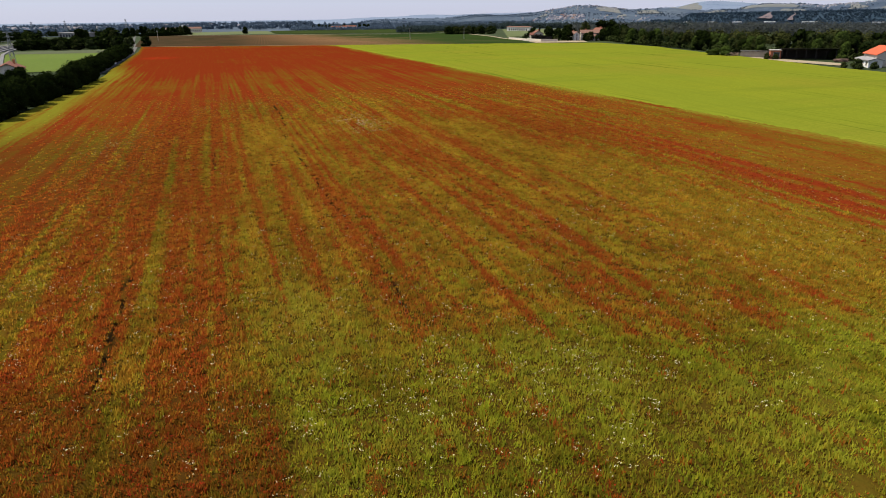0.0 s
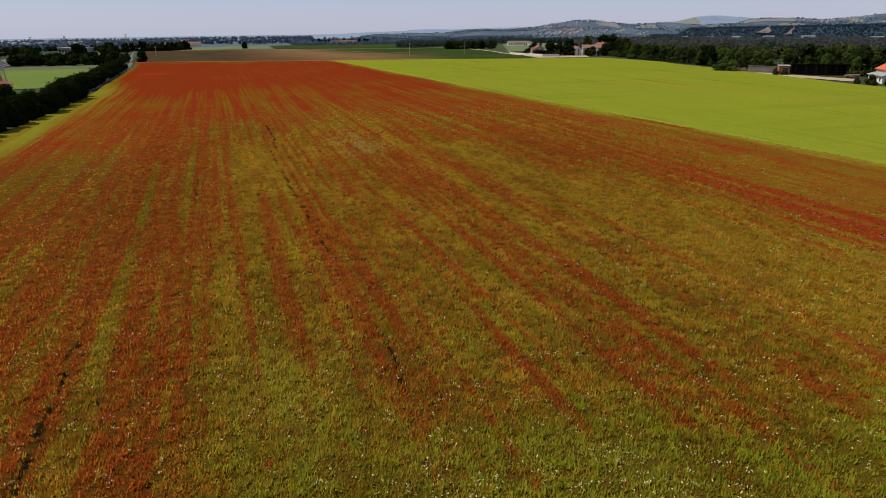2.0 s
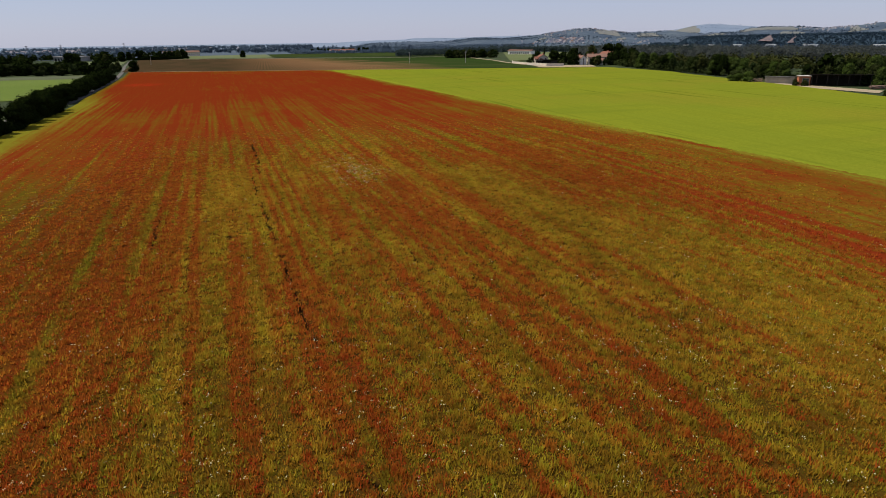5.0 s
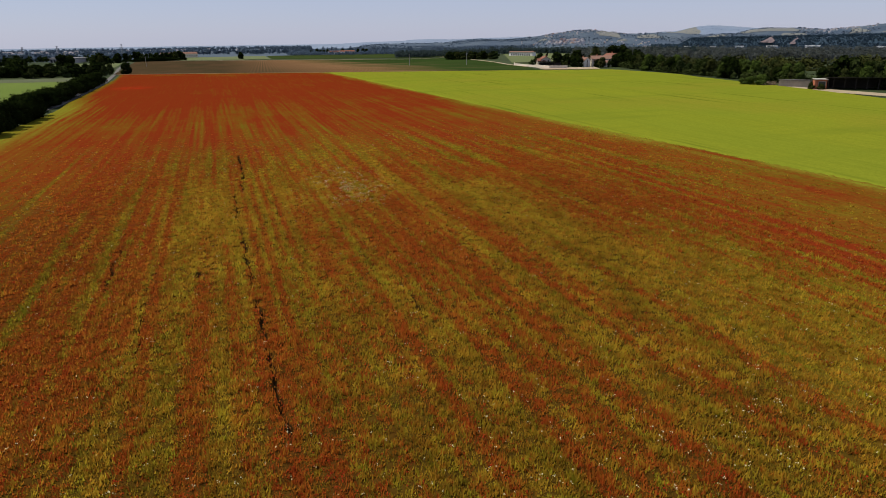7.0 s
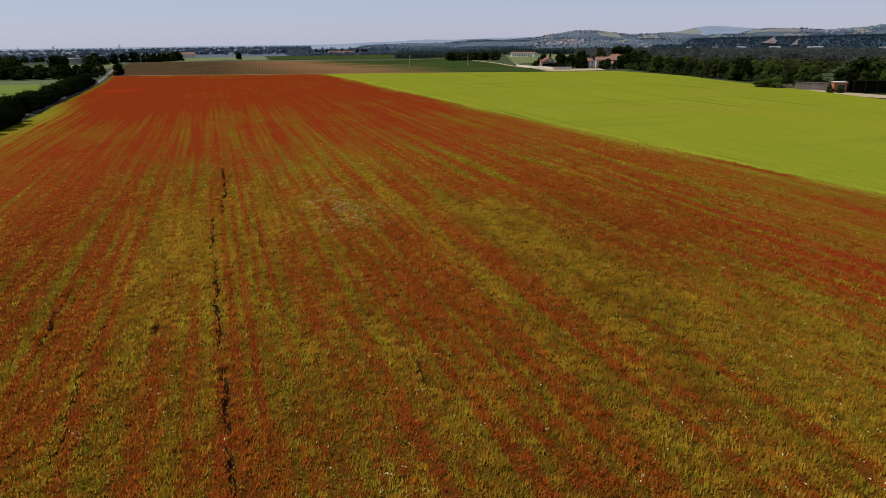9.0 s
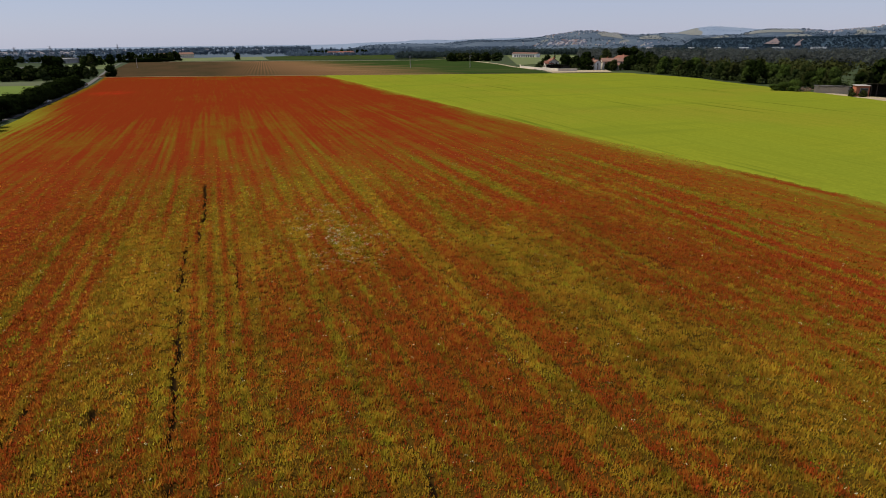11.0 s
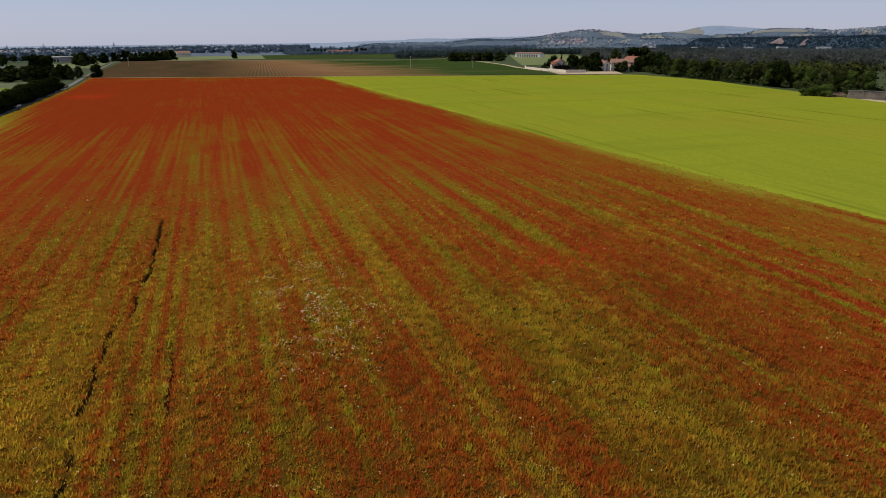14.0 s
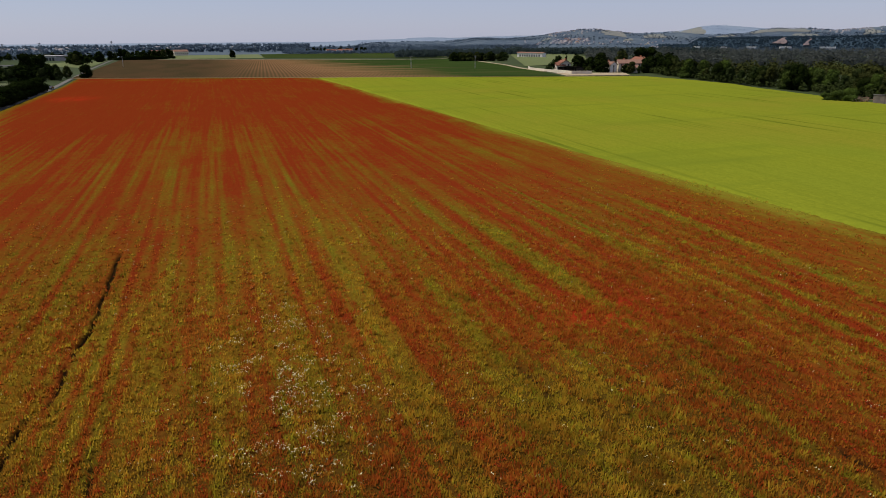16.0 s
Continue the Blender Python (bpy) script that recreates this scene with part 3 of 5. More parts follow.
v, f, idx = blades(wx, wy, canopy_z(wx, wy) + rng.uniform(0.16, 0.36, len(wx)), np.full(len(wx), 0.035), np.full(len(wx), 0.05), 3, 2.2, 13)
blooms = new("white_umbel_flowers", np_mesh("white_umbel_flowers", v, f))
blooms.data.materials.append(M_WHITE)
tagged(blooms, "loose patches of small white wild flowers", "wildflowers", kind="stuff")


# ---- other fields, lanes ----
def sheet(name, corners, material, label, category, lift=0.0, n=24, m=24, rough=0.0, raised=0.0, ragged=0.0):
    """A four-cornered patch laid on the land: near-left, near-right, far-right, far-left."""
    a, b, c, d = [np.array(p, float) for p in corners]
    u, w = np.meshgrid(np.linspace(0, 1, n), np.linspace(0, 1, m), indexing="ij")
    p = (a * (1 - u)[..., None] + b * u[..., None]) * (1 - w)[..., None] + (d * (1 - u)[..., None] + c * u[..., None]) * w[..., None]
    if ragged:
        p = p + ragged * np.stack([fbm(p[..., 0] / (3 * ragged), p[..., 1] / (3 * ragged), 72) - 0.5, fbm(p[..., 0] / (3 * ragged), p[..., 1] / (3 * ragged), 76) - 0.5], -1) * 2
    z = land(p[..., 0], p[..., 1]) + lift + raised + rough * (vnoise(p[..., 0] / 2.5, p[..., 1] / 2.5, 70) - 0.5)
    edge = (u == 0) | (u == 1) | (w == 0) | (w == 1)
    z = np.where(edge, z - raised - rough, z)
    ob = new(name, np_mesh(name, np.concatenate([p, z[..., None]], -1).reshape(-1, 3), grid_faces(n, m), True))
    ob.data.materials.append(material)
    return tagged(ob, label, category, kind="structure")


wheat_u, wheat_v = np.meshgrid(np.linspace(0, 1, 110), np.linspace(-80, 452, 330), indexing="ij")
w0 = right_x(wheat_v) - 0.8
w1 = np.interp(wheat_v, [-80, 120, 182, 250, 340, 380, 452], [205, 208, 212, 226, 240, 240, 236])
wxx = w0 + wheat_u * (w1 - w0)
wyy = np.where(wheat_v > 300, 300 + (wheat_v - 300) / 152 * (far_y(wxx) - 300), wheat_v)
wzz = 0.40 + 0.10 * (vnoise(wxx / 2, wyy / 3, 71) - 0.5)
wzz = np.where((wheat_u == 0) | (wheat_u == 1) | (wheat_v == -80) | (wheat_v == 452), -0.1, wzz)
wheat = new("wheat_field", np_mesh("wheat_field", np.stack([wxx, wyy, wzz], -1).reshape(-1, 3), grid_faces(*wxx.shape), True))
wheat.data.materials.append(M_WHEAT)
tagged(wheat, "smooth bright yellow-green field of young wheat", "field", kind="structure")

sheet("row_crop_field", ((-44, 482), (150, 414), (215, 850), (-96, 1160)), M_ROWS, "brown field of young plants in pale rows", "field", 0.15, 40, 60)
sheet("dark_crop_field", ((149, 414.4), (198, 395), (293, 817), (214, 850.4)), M_ROWS, "dark green field with sandy streaks", "field", 0.18, 30, 60)
sheet("grass_track", ((-42, 477), (236, 381), (236, 384), (-42, 481)), M_TRACK, "pale dirt track at the field's end", "track", 0.1, 60, 3)
sheet("light_field", ((-90, 1180), (100, 1100), (112, 1400), (-40, 1400)), M_MEADOW, "pale green stubble field", "field", 0.2)
sheet("far_green_field", ((102, 1100), (330, 900), (420, 1400), (114, 1400)), M_MAIZE, "distant dark green field", "field", 0.2)
sheet("villa_meadow", ((236, 520), (330, 560), (520, 960), (440, 1000)), M_MEADOW, "pale meadow behind the farm", "meadow", 0.2)
sheet("bright_meadow", ((-75, 290), (-48, 290), (-58, 455), (-112, 440)), M_LAWN, "bright green mown meadow", "meadow", 0.1)
sheet("pale_meadow", ((-112, 424), (-54, 414), (-58, 452), (-118, 448)), M_ROUGH, "grey-green unmown meadow", "meadow", 0.16)
sheet("far_meadow", ((-165, 900), (-70, 700), (-100, 1040), (-135, 1040)), M_MEADOW, "light green meadow beside the lane", "meadow", 0.2)


def polar(az, r):
    a = np.radians(az)
    return np.stack([CX + r * np.sin(a), CY + r * np.cos(a)], -1)


def lane(name, pts, width, material, label, lift):
    p = np.array(pts, float)
    s = np.concatenate([[0], np.cumsum(np.hypot(*np.diff(p, axis=0).T))])
    q = np.linspace(0, s[-1], int(s[-1] / 8) + 2)
    x, y = np.interp(q, s, p[:, 0]), np.interp(q, s, p[:, 1])
    tx_, ty_ = np.gradient(x), np.gradient(y)
    ln = np.hypot(tx_, ty_)
    k = np.array([-0.5, -0.49, 0.49, 0.5]) * width
    X, Y = x[None] + k[:, None] * ty_ / ln, y[None] - k[:, None] * tx_ / ln
    Z = land(X, Y) + np.array([-0.12, lift, lift, -0.12])[:, None]
    ob = new(name, np_mesh(name, np.stack([X, Y, Z], -1).reshape(-1, 3), grid_faces(*X.shape)[:, ::-1]))
    ob.data.materials.append(material)
    return tagged(ob, label, "road", kind="structure")


sheet("stubble_strip", tuple(tuple(polar(a, r)) for a, r in ((-17.5, 590), (-12.0, 600), (-12.4, 690), (-17.5, 670))), M_MEADOW, "pale mown strip between trees", "meadow", 0.25)


lane("road", [(-60, -60), (-52, 120), (-47, 200), (-41, 245), (-36.9, 275), (-36.9, 310), (-38.2, 400), (-40.6, 440), (-43.8, 488), (-60, 640), (-96, 1031), (-110, 1200)], 2.3, M_ASPHALT,
     "narrow grey country road beside the trees", 0.04)


# ---- trees ----
def crown_mesh(name, seed, h, w, blobs, leaves, leaf, low=0.25, tall=1.0, cone=0.0):
    """A crown of many small leaf clumps spread over several lobes."""
    r = np.random.default_rng(seed)
    c, rad = [], []
    for _ in range(blobs):
        k = r.random()
        zc = h * (low + (1 - low) * (0.12 + 0.76 * k))
        spread = w * 0.5 * (1 - abs(k - 0.38) * 1.1) * (1 - cone * k)
        a, q = r.uniform(0, 2 * np.pi), math.sqrt(r.random())
        c.append((math.cos(a) * spread * q * .75, math.sin(a) * spread * q * .75, zc))
        rad.append(w * r.uniform(0.15, 0.27) * (1 - 0.7 * cone * k))
    c, rad = np.array(c), np.array(rad)
    pick = r.choice(blobs, leaves, p=rad ** 2 / (rad ** 2).sum())
    d = r.normal(size=(leaves, 3))
    d /= np.linalg.norm(d, axis=1)[:, None]
    reach = rad[pick] * r.uniform(0.75, 1.12, leaves)
    p = c[pick] + d * reach[:, None] * np.array([1, 1, tall])
    nrm = d + r.normal(0, 0.5, (leaves, 3)) + np.array([0, 0, 0.25])
    nrm /= np.linalg.norm(nrm, axis=1)[:, None]
    t1 = np.cross(nrm, r.normal(size=(leaves, 3)))
    t1 /= np.linalg.norm(t1, axis=1)[:, None]
    t2 = np.cross(nrm, t1)
    s = leaf * r.uniform(0.6, 1.3, leaves)[:, None]
    v = np.stack([p - t1 * s - nrm * s * .15, p + t2 * s * .6, p + t1 * s - nrm * s * .15, p - t2 * s * .6], 1).reshape(-1, 3)
    f = np.arange(leaves * 4).reshape(-1, 4)
    tone = np.repeat(np.clip(r.normal(0.35, 0.3, leaves), 0, 1), 4)
    # inner masses, toned dark for the shade inside, keep the crown from being a shell
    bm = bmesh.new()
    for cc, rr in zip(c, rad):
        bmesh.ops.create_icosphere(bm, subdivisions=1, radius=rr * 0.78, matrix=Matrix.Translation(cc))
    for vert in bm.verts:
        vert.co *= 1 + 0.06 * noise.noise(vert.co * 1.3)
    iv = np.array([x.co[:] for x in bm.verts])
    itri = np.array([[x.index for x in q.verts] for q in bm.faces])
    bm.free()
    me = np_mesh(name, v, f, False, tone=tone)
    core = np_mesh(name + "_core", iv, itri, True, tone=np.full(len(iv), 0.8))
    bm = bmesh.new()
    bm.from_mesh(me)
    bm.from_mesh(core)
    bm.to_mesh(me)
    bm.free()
    bpy.data.meshes.remove(core)
    return me


def trunk_bm(seed, h, w, low):
    r = random.Random(seed)
    th = 0.022 * h
    pts = [(0, 0, -0.3), (r.uniform(-.1, .1), r.uniform(-.1, .1), h * low * .6), (r.uniform(-.3, .3), r.uniform(-.3, .3), h * 0.55), (r.uniform(-.4, .4), r.uniform(-.4, .4), h * 0.85)]
    bms = [tube_bm(pts, [th * 1.3, th, th * .6, th * .15])]
    for _ in range(5):
        a, k = r.uniform(0, 6.28), r.uniform(low, 0.6)
        st = Vector((0, 0, h * k))
        en = st + Vector((math.cos(a) * w * .3, math.sin(a) * w * .3, h * .16))
        bms.append(tube_bm([st, (st + en) / 2 + Vector((0, 0, .2)), en], [th * .5, th * .35, th * .1], 5))
    return merge_bm(*bms)


KINDS = {}


def tree_kind(key, seed, h, w, blobs, leaves, leaf, material, low=0.25, tall=1.0, cone=0.0):
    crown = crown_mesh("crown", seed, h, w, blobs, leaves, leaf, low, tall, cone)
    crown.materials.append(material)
    tr = bpy.data.meshes.new("trunk")
    b = trunk_bm(seed, h, w, low)
    b.to_mesh(tr)
    b.free()
    tr.materials.append(M_BARK)
    KINDS[key] = (crown, tr, h)


def tree(key, x, y, size=1.0, label="leafy broad green tree", group="", turn=None, wide=1.0, name="tree", category="tree", dz=0.0):
    crown, tr, h = KINDS[key]
    s = size / h
    turn = rng.uniform(0, 360) if turn is None else turn
    t = thing(name, pose(x, y, land_z(x, y) - 0.1 + dz, 0, 0, turn) @ Matrix.Diagonal((s * wide, s * wide, s, 1)), label, category, group)
    part("trunk", tr, None, t)
    part("crown", crown, None, t)
    return t


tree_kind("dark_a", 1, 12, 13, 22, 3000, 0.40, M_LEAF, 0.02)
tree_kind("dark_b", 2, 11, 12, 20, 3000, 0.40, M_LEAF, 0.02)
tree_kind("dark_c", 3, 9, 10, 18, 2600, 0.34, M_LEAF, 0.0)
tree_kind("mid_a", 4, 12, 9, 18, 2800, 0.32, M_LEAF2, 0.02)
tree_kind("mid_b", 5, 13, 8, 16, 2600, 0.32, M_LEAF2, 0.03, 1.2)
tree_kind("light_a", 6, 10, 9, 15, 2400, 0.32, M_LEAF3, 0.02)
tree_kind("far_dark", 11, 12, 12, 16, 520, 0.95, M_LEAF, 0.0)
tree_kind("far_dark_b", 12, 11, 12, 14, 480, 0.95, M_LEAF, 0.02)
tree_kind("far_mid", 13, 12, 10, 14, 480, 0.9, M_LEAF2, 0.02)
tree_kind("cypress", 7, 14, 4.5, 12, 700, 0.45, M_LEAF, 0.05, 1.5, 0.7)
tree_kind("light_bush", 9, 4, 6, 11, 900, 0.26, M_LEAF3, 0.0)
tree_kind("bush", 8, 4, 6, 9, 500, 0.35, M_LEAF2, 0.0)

ROW = "trees along the road"
for i in range(19):
    y = 132 + i * 6.4 + rng.uniform(-1, 1)
    tree(("dark_a", "dark_b", "dark_c")[i % 3], float(np.interp(y, [130, 165, 193, 210, 250], [-43.2, -40.0, -37.2, -36.2, -34.9])) + rng.uniform(-0.9, 0.9), y, rng.uniform(6.0, 7.3), "dense dark roadside tree with low branches", ROW)
for i in range(24):
    y = 254 + i * 6.0 + rng.uniform(-1.2, 1.2)
    tree(("dark_b", "dark_a", "dark_c")[i % 3], float(np.interp(y, [254, 275, 310, 400, 440], [-40.9, -39.0, -39.2, -40.7, -43.6])) + rng.uniform(-0.5, 0.5), y, rng.uniform(4.8, 5.8), "dense dark roadside tree with low branches", ROW, wide=1.55)
for i in range(14):
    y = 150 + i * 7.5
    tree(("dark_b", "dark_a", "dark_c")[i % 3], -55 + rng.uniform(-1, 1), y, rng.uniform(4.2, 5.2), "dark bushy tree behind the road", ROW)
for x, y, h in ((-47, 468, 6.0), (-50.5, 474, 6.6), (-54.5, 470, 6.2), (-58, 478, 6.8), (-46.5, 490, 6.4), (-52, 492, 7.0), (-63, 474, 6.6), (-57, 500, 7.2)):
    tree("far_mid" if h < 6.5 else "far_dark", x, y, h, "dark tree between the meadow and the road", "trees by the road bend")
tree("dark_c", -37.5, 486, 6.8, "round dark tree at the corner of two fields")
for i in range(48):
    tree(("far_dark", "far_mid", "far_dark_b")[i % 3], -60 - 3.1 * (i % 16) + rng.uniform(-3, 3), 462 + 1.2 * (i % 16) + 16 * (i // 16) + rng.uniform(-8, 8), rng.uniform(5.6, 7.0), "dark tree of a thick grove", "grove behind the meadow", wide=1.35)

for i in range(18):
    tree(("far_mid", "far_dark", "far_dark_b")[i % 3], 262 + 2.1 * i + rng.uniform(-3, 3), 246 - 3.2 * i + rng.uniform(-5, 9), rng.uniform(8, 11), "tall mixed tree behind the barn", "trees behind the barn")
tree("light_a", 254, 219, 11.0, "tall bright green tree behind the barn", "trees behind the barn")
tree("light_a", 248, 225, 8.0, "tall bright green tree behind the barn", "trees behind the barn")
# trees along the wheat field's far side
EDGE = "trees along the wheat field"
for i in range(64):
    y = 150 + i * 3.9 + rng.uniform(-1.5, 1.5)
    x0 = float(np.interp(y, [120, 182, 230, 250, 340, 380, 410], [222, 236, 250, 238, 243, 250, 262]))
    k = ("mid_a", "dark_a", "mid_b", "dark_b", "light_a", "mid_a", "mid_b")[int(rng.integers(0, 7))]
    tree(k, x0 + 4 + rng.uniform(-2.5, 4), y, rng.uniform(6.2, 9.4), "tall mixed tree at the wood's edge", EDGE)


def far_trees(name, pts, sizes, material, label, leaves=40, leaf=1.4, seed=5):
    """Many far trees in one mesh: tufts of large leaf clumps."""
    r = np.random.default_rng(seed)
    n = len(pts)
    d = r.normal(size=(n, leaves, 3))
    d /= np.linalg.norm(d, axis=2)[..., None]
    d[..., 2] = np.abs(d[..., 2]) * 1.0 - 0.1
    s = sizes[:, None]
    rad = r.uniform(0.6, 1.05, (n, leaves)) * (0.8 + 0.35 * np.sin(3 * d[..., 0] + r.uniform(0, 6, (n, 1))))
    p = np.stack([pts[:, 0:1] + d[..., 0] * rad * s * .48, pts[:, 1:2] + d[..., 1] * rad * s * .48, land(pts[:, 0], pts[:, 1])[:, None] + s * (0.22 + 0.72 * d[..., 2] * rad)], -1).reshape(-1, 3)
    nrm = d.reshape(-1, 3) + r.normal(0, 0.4, (n * leaves, 3)) + np.array([0, 0, 0.3])
    nrm /= np.linalg.norm(nrm, axis=1)[:, None]
    t1 = np.cross(nrm, r.normal(size=nrm.shape))
    t1 /= np.linalg.norm(t1, axis=1)[:, None]
    t2 = np.cross(nrm, t1)
    q = (leaf * np.repeat(sizes / 11, leaves) * r.uniform(0.7, 1.3, n * leaves))[:, None]
    v = np.stack([p - t1 * q, p + t2 * q * .8, p + t1 * q, p - t2 * q * .8], 1).reshape(-1, 3)
    tone = np.repeat(np.clip(np.repeat(r.uniform(0, 0.8, n), leaves) + r.normal(0, 0.15, n * leaves), 0, 1), 4)
    ob = new(name, np_mesh(name, v, np.arange(len(v)).reshape(-1, 4), False, tone=tone))
    ob.data.materials.append(material)
    return tagged(ob, label, "woods", kind="stuff")


n = 3200
az, rr = rng.uniform(30, 75, n), 300 + 1300 * rng.random(n) ** 1.4
pts = polar(az, rr)
ok = (pts[:, 0] > np.interp(pts[:, 1], [0, 180, 400, 600], [225, 256, 268, 300])) & (fbm(pts[:, 0] / 90, pts[:, 1] / 90, 80) > 0.24)
pts = pts[ok]
near_r = np.hypot(pts[:, 0] - CX, pts[:, 1] - CY) < 480
far_trees("valley_woods", pts[near_r], rng.uniform(6, 9.5, near_r.sum()), M_LEAF2, "mixed woods below the field's edge", 120, 0.75, 6)
far_trees("river_woods", pts[~near_r], rng.uniform(8, 12, (~near_r).sum()), M_LEAF4, "haze-greyed riverside woods filling the valley", 58, 0.82, 26)
uy = rng.uniform(120, 420, 520)
ux = np.interp(uy, [120, 182, 230, 250, 340, 380, 420], [221, 236, 250, 237, 242, 249, 262]) + rng.uniform(0.5, 9, 520)
far_trees("undergrowth", np.stack([ux, uy], -1), rng.uniform(2.5, 5, 520), M_LEAF2, "dark undergrowth along the wood's edge", 50, 1.0, 16)
n = 1500
az, rr = rng.uniform(15, 40, n), rng.uniform(880, 1250, n)
pts = polar(az, rr)
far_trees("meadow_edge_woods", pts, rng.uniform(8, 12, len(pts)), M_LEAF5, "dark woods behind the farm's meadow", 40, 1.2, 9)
n = 6500
az, rr = rng.uniform(21, 76, n), 1150 + 560 * rng.random(n)
pts = polar(az, rr)
pts = pts[fbm(pts[:, 0] / 110, pts[:, 1] / 110, 81) > 0.36]
far_trees("flood_plain_woods", pts, rng.uniform(5, 9, len(pts)), M_WOODS, "haze-blue woods on the valley floor", 18, 1.4, 7)
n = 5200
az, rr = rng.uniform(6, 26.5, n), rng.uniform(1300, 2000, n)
far_trees("foothill_woods", polar(az, rr), rng.uniform(5, 8.5, n), M_WOODS, "haze-blue woods below the far hills", 13, 1.8, 29)
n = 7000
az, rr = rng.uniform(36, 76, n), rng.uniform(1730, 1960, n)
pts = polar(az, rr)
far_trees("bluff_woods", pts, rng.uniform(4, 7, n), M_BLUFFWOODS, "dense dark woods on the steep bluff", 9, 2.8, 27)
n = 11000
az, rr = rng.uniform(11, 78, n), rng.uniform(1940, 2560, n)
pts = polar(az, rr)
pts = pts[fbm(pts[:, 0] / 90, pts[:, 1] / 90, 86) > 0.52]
far_trees("hill_woods", pts, rng.uniform(3, 5.5, len(pts)), M_WOODS, "haze-blue copses on the hills", 10, 2.6, 28)
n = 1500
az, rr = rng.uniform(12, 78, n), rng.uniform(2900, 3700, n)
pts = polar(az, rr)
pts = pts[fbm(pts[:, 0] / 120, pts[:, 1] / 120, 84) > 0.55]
far_trees("ridge_woods", pts, rng.uniform(4, 6, len(pts)), M_RIDGEWOODS, "haze-blue woods on the farthest ridge", 10, 2.2, 17)
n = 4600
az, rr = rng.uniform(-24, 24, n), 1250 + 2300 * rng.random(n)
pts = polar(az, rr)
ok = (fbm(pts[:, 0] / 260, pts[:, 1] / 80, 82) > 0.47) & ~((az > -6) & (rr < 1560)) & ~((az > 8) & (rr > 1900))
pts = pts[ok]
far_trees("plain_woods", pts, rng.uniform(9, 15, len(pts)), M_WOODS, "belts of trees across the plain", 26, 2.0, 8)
n = 500
az, rr = rng.uniform(-24, -7.5, n), rng.uniform(640, 1250, n)
pts = polar(az, rr)
ok = (fbm(pts[:, 0] / 60, pts[:, 1] / 120, 83) > 0.45) & ~((az > -15.5) & (rr < 800)) & ~((az > -13.2) & (az < -9.0) & (rr < 1170))
pts = pts[ok]
far_trees("lane_woods", pts, rng.uniform(9, 14, len(pts)), M_LEAF, "dark woods beyond the meadow", 50, 1.4, 10)


# ---- buildings ----
M_PLASTER = simple("pale_plaster", (0.62, 0.57, 0.48), (0.55, 0.48, 0.38), 0.6, 6, (0.42, 0.37, 0.30))
M_WHITEWALL = simple("white_wall", (0.78, 0.76, 0.72), (0.70, 0.68, 0.62), 0.5, 5, (0.55, 0.53, 0.48))
M_TILE = simple("terracotta_roof", (0.185, 0.082, 0.058), (0.215, 0.105, 0.075), 0.8, 5, (0.15, 0.065, 0.045), stretch=(1, 4, 1))
M_TILE_PALE = simple("faded_tile_roof", (0.215, 0.130, 0.098), (0.18, 0.105, 0.08), 0.8, 5, (0.14, 0.082, 0.065))
M_TILE_RED = simple("bright_tile_roof", (0.50, 0.12, 0.06), (0.42, 0.10, 0.05), 0.8, 5)
M_BRICK = simple("red_brick", (0.40, 0.15, 0.08), (0.32, 0.12, 0.07), 1.2, 9)
M_PANE = simple("dark_window", (0.03, 0.035, 0.04), (0.05, 0.055, 0.06), 1, 4, rough=0.15, spec=0.5, relief=0)
M_WOOD = simple("weathered_wood", (0.30, 0.26, 0.21), (0.22, 0.19, 0.15), 1.5, 12)
M_SHEET = simple("grey_sheet_roof", (0.30, 0.29, 0.28), (0.22, 0.21, 0.20), 0.5, 4, rough=0.6)
M_CONC = simple("concrete", (0.40, 0.38, 0.35), (0.33, 0.31, 0.28), 0.4, 5)
M_STEEL = simple("galvanised_steel", (0.25, 0.26, 0.27), (0.2, 0.2, 0.21), 1, 6, rough=0.5, metal=0.6)
M_GLASSHOUSE = simple("white_plastic_film", (0.7, 0.7, 0.68), (0.6, 0.6, 0.6), 0.6, 4, rough=0.5)
M_EARTH = simple("bare_earth", (0.22, 0.15, 0.12), (0.19, 0.13, 0.105), 0.05, 0.5)
M_BRUSH = simple("cut_brush", (0.17, 0.11, 0.075), (0.24, 0.18, 0.13), 2, 9)
M_RAIL = simple("ballast", (0.20, 0.195, 0.19), (0.15, 0.145, 0.14), 0.2, 3)


def gable_bm(w, l, z, rise, over=0.5, thick=0.22):
    """A pitched roof over w by l with its ridge along y."""
    bm = bmesh.new()
    a, b, drop = w / 2 + over, l / 2 + over, rise * over / (w / 2)
    prof = [(-a, z - drop), (0, z + rise), (a, z - drop), (a, z - drop + thick), (0, z + rise + thick), (-a, z - drop + thick)]
    e0 = [bm.verts.new((x, -b, q)) for x, q in prof]
    e1 = [bm.verts.new((x, b, q)) for x, q in prof]
    for i in range(6):
        j = (i + 1) % 6
        bm.faces.new((e0[i], e0[j], e1[j], e1[i]))
    for e in (e0[::-1], e1):
        bm.faces.new((e[0], e[1], e[4], e[5]))
        bm.faces.new((e[1], e[2], e[3], e[4]))
    bmesh.ops.recalc_face_normals(bm, faces=bm.faces[:])
    return bm


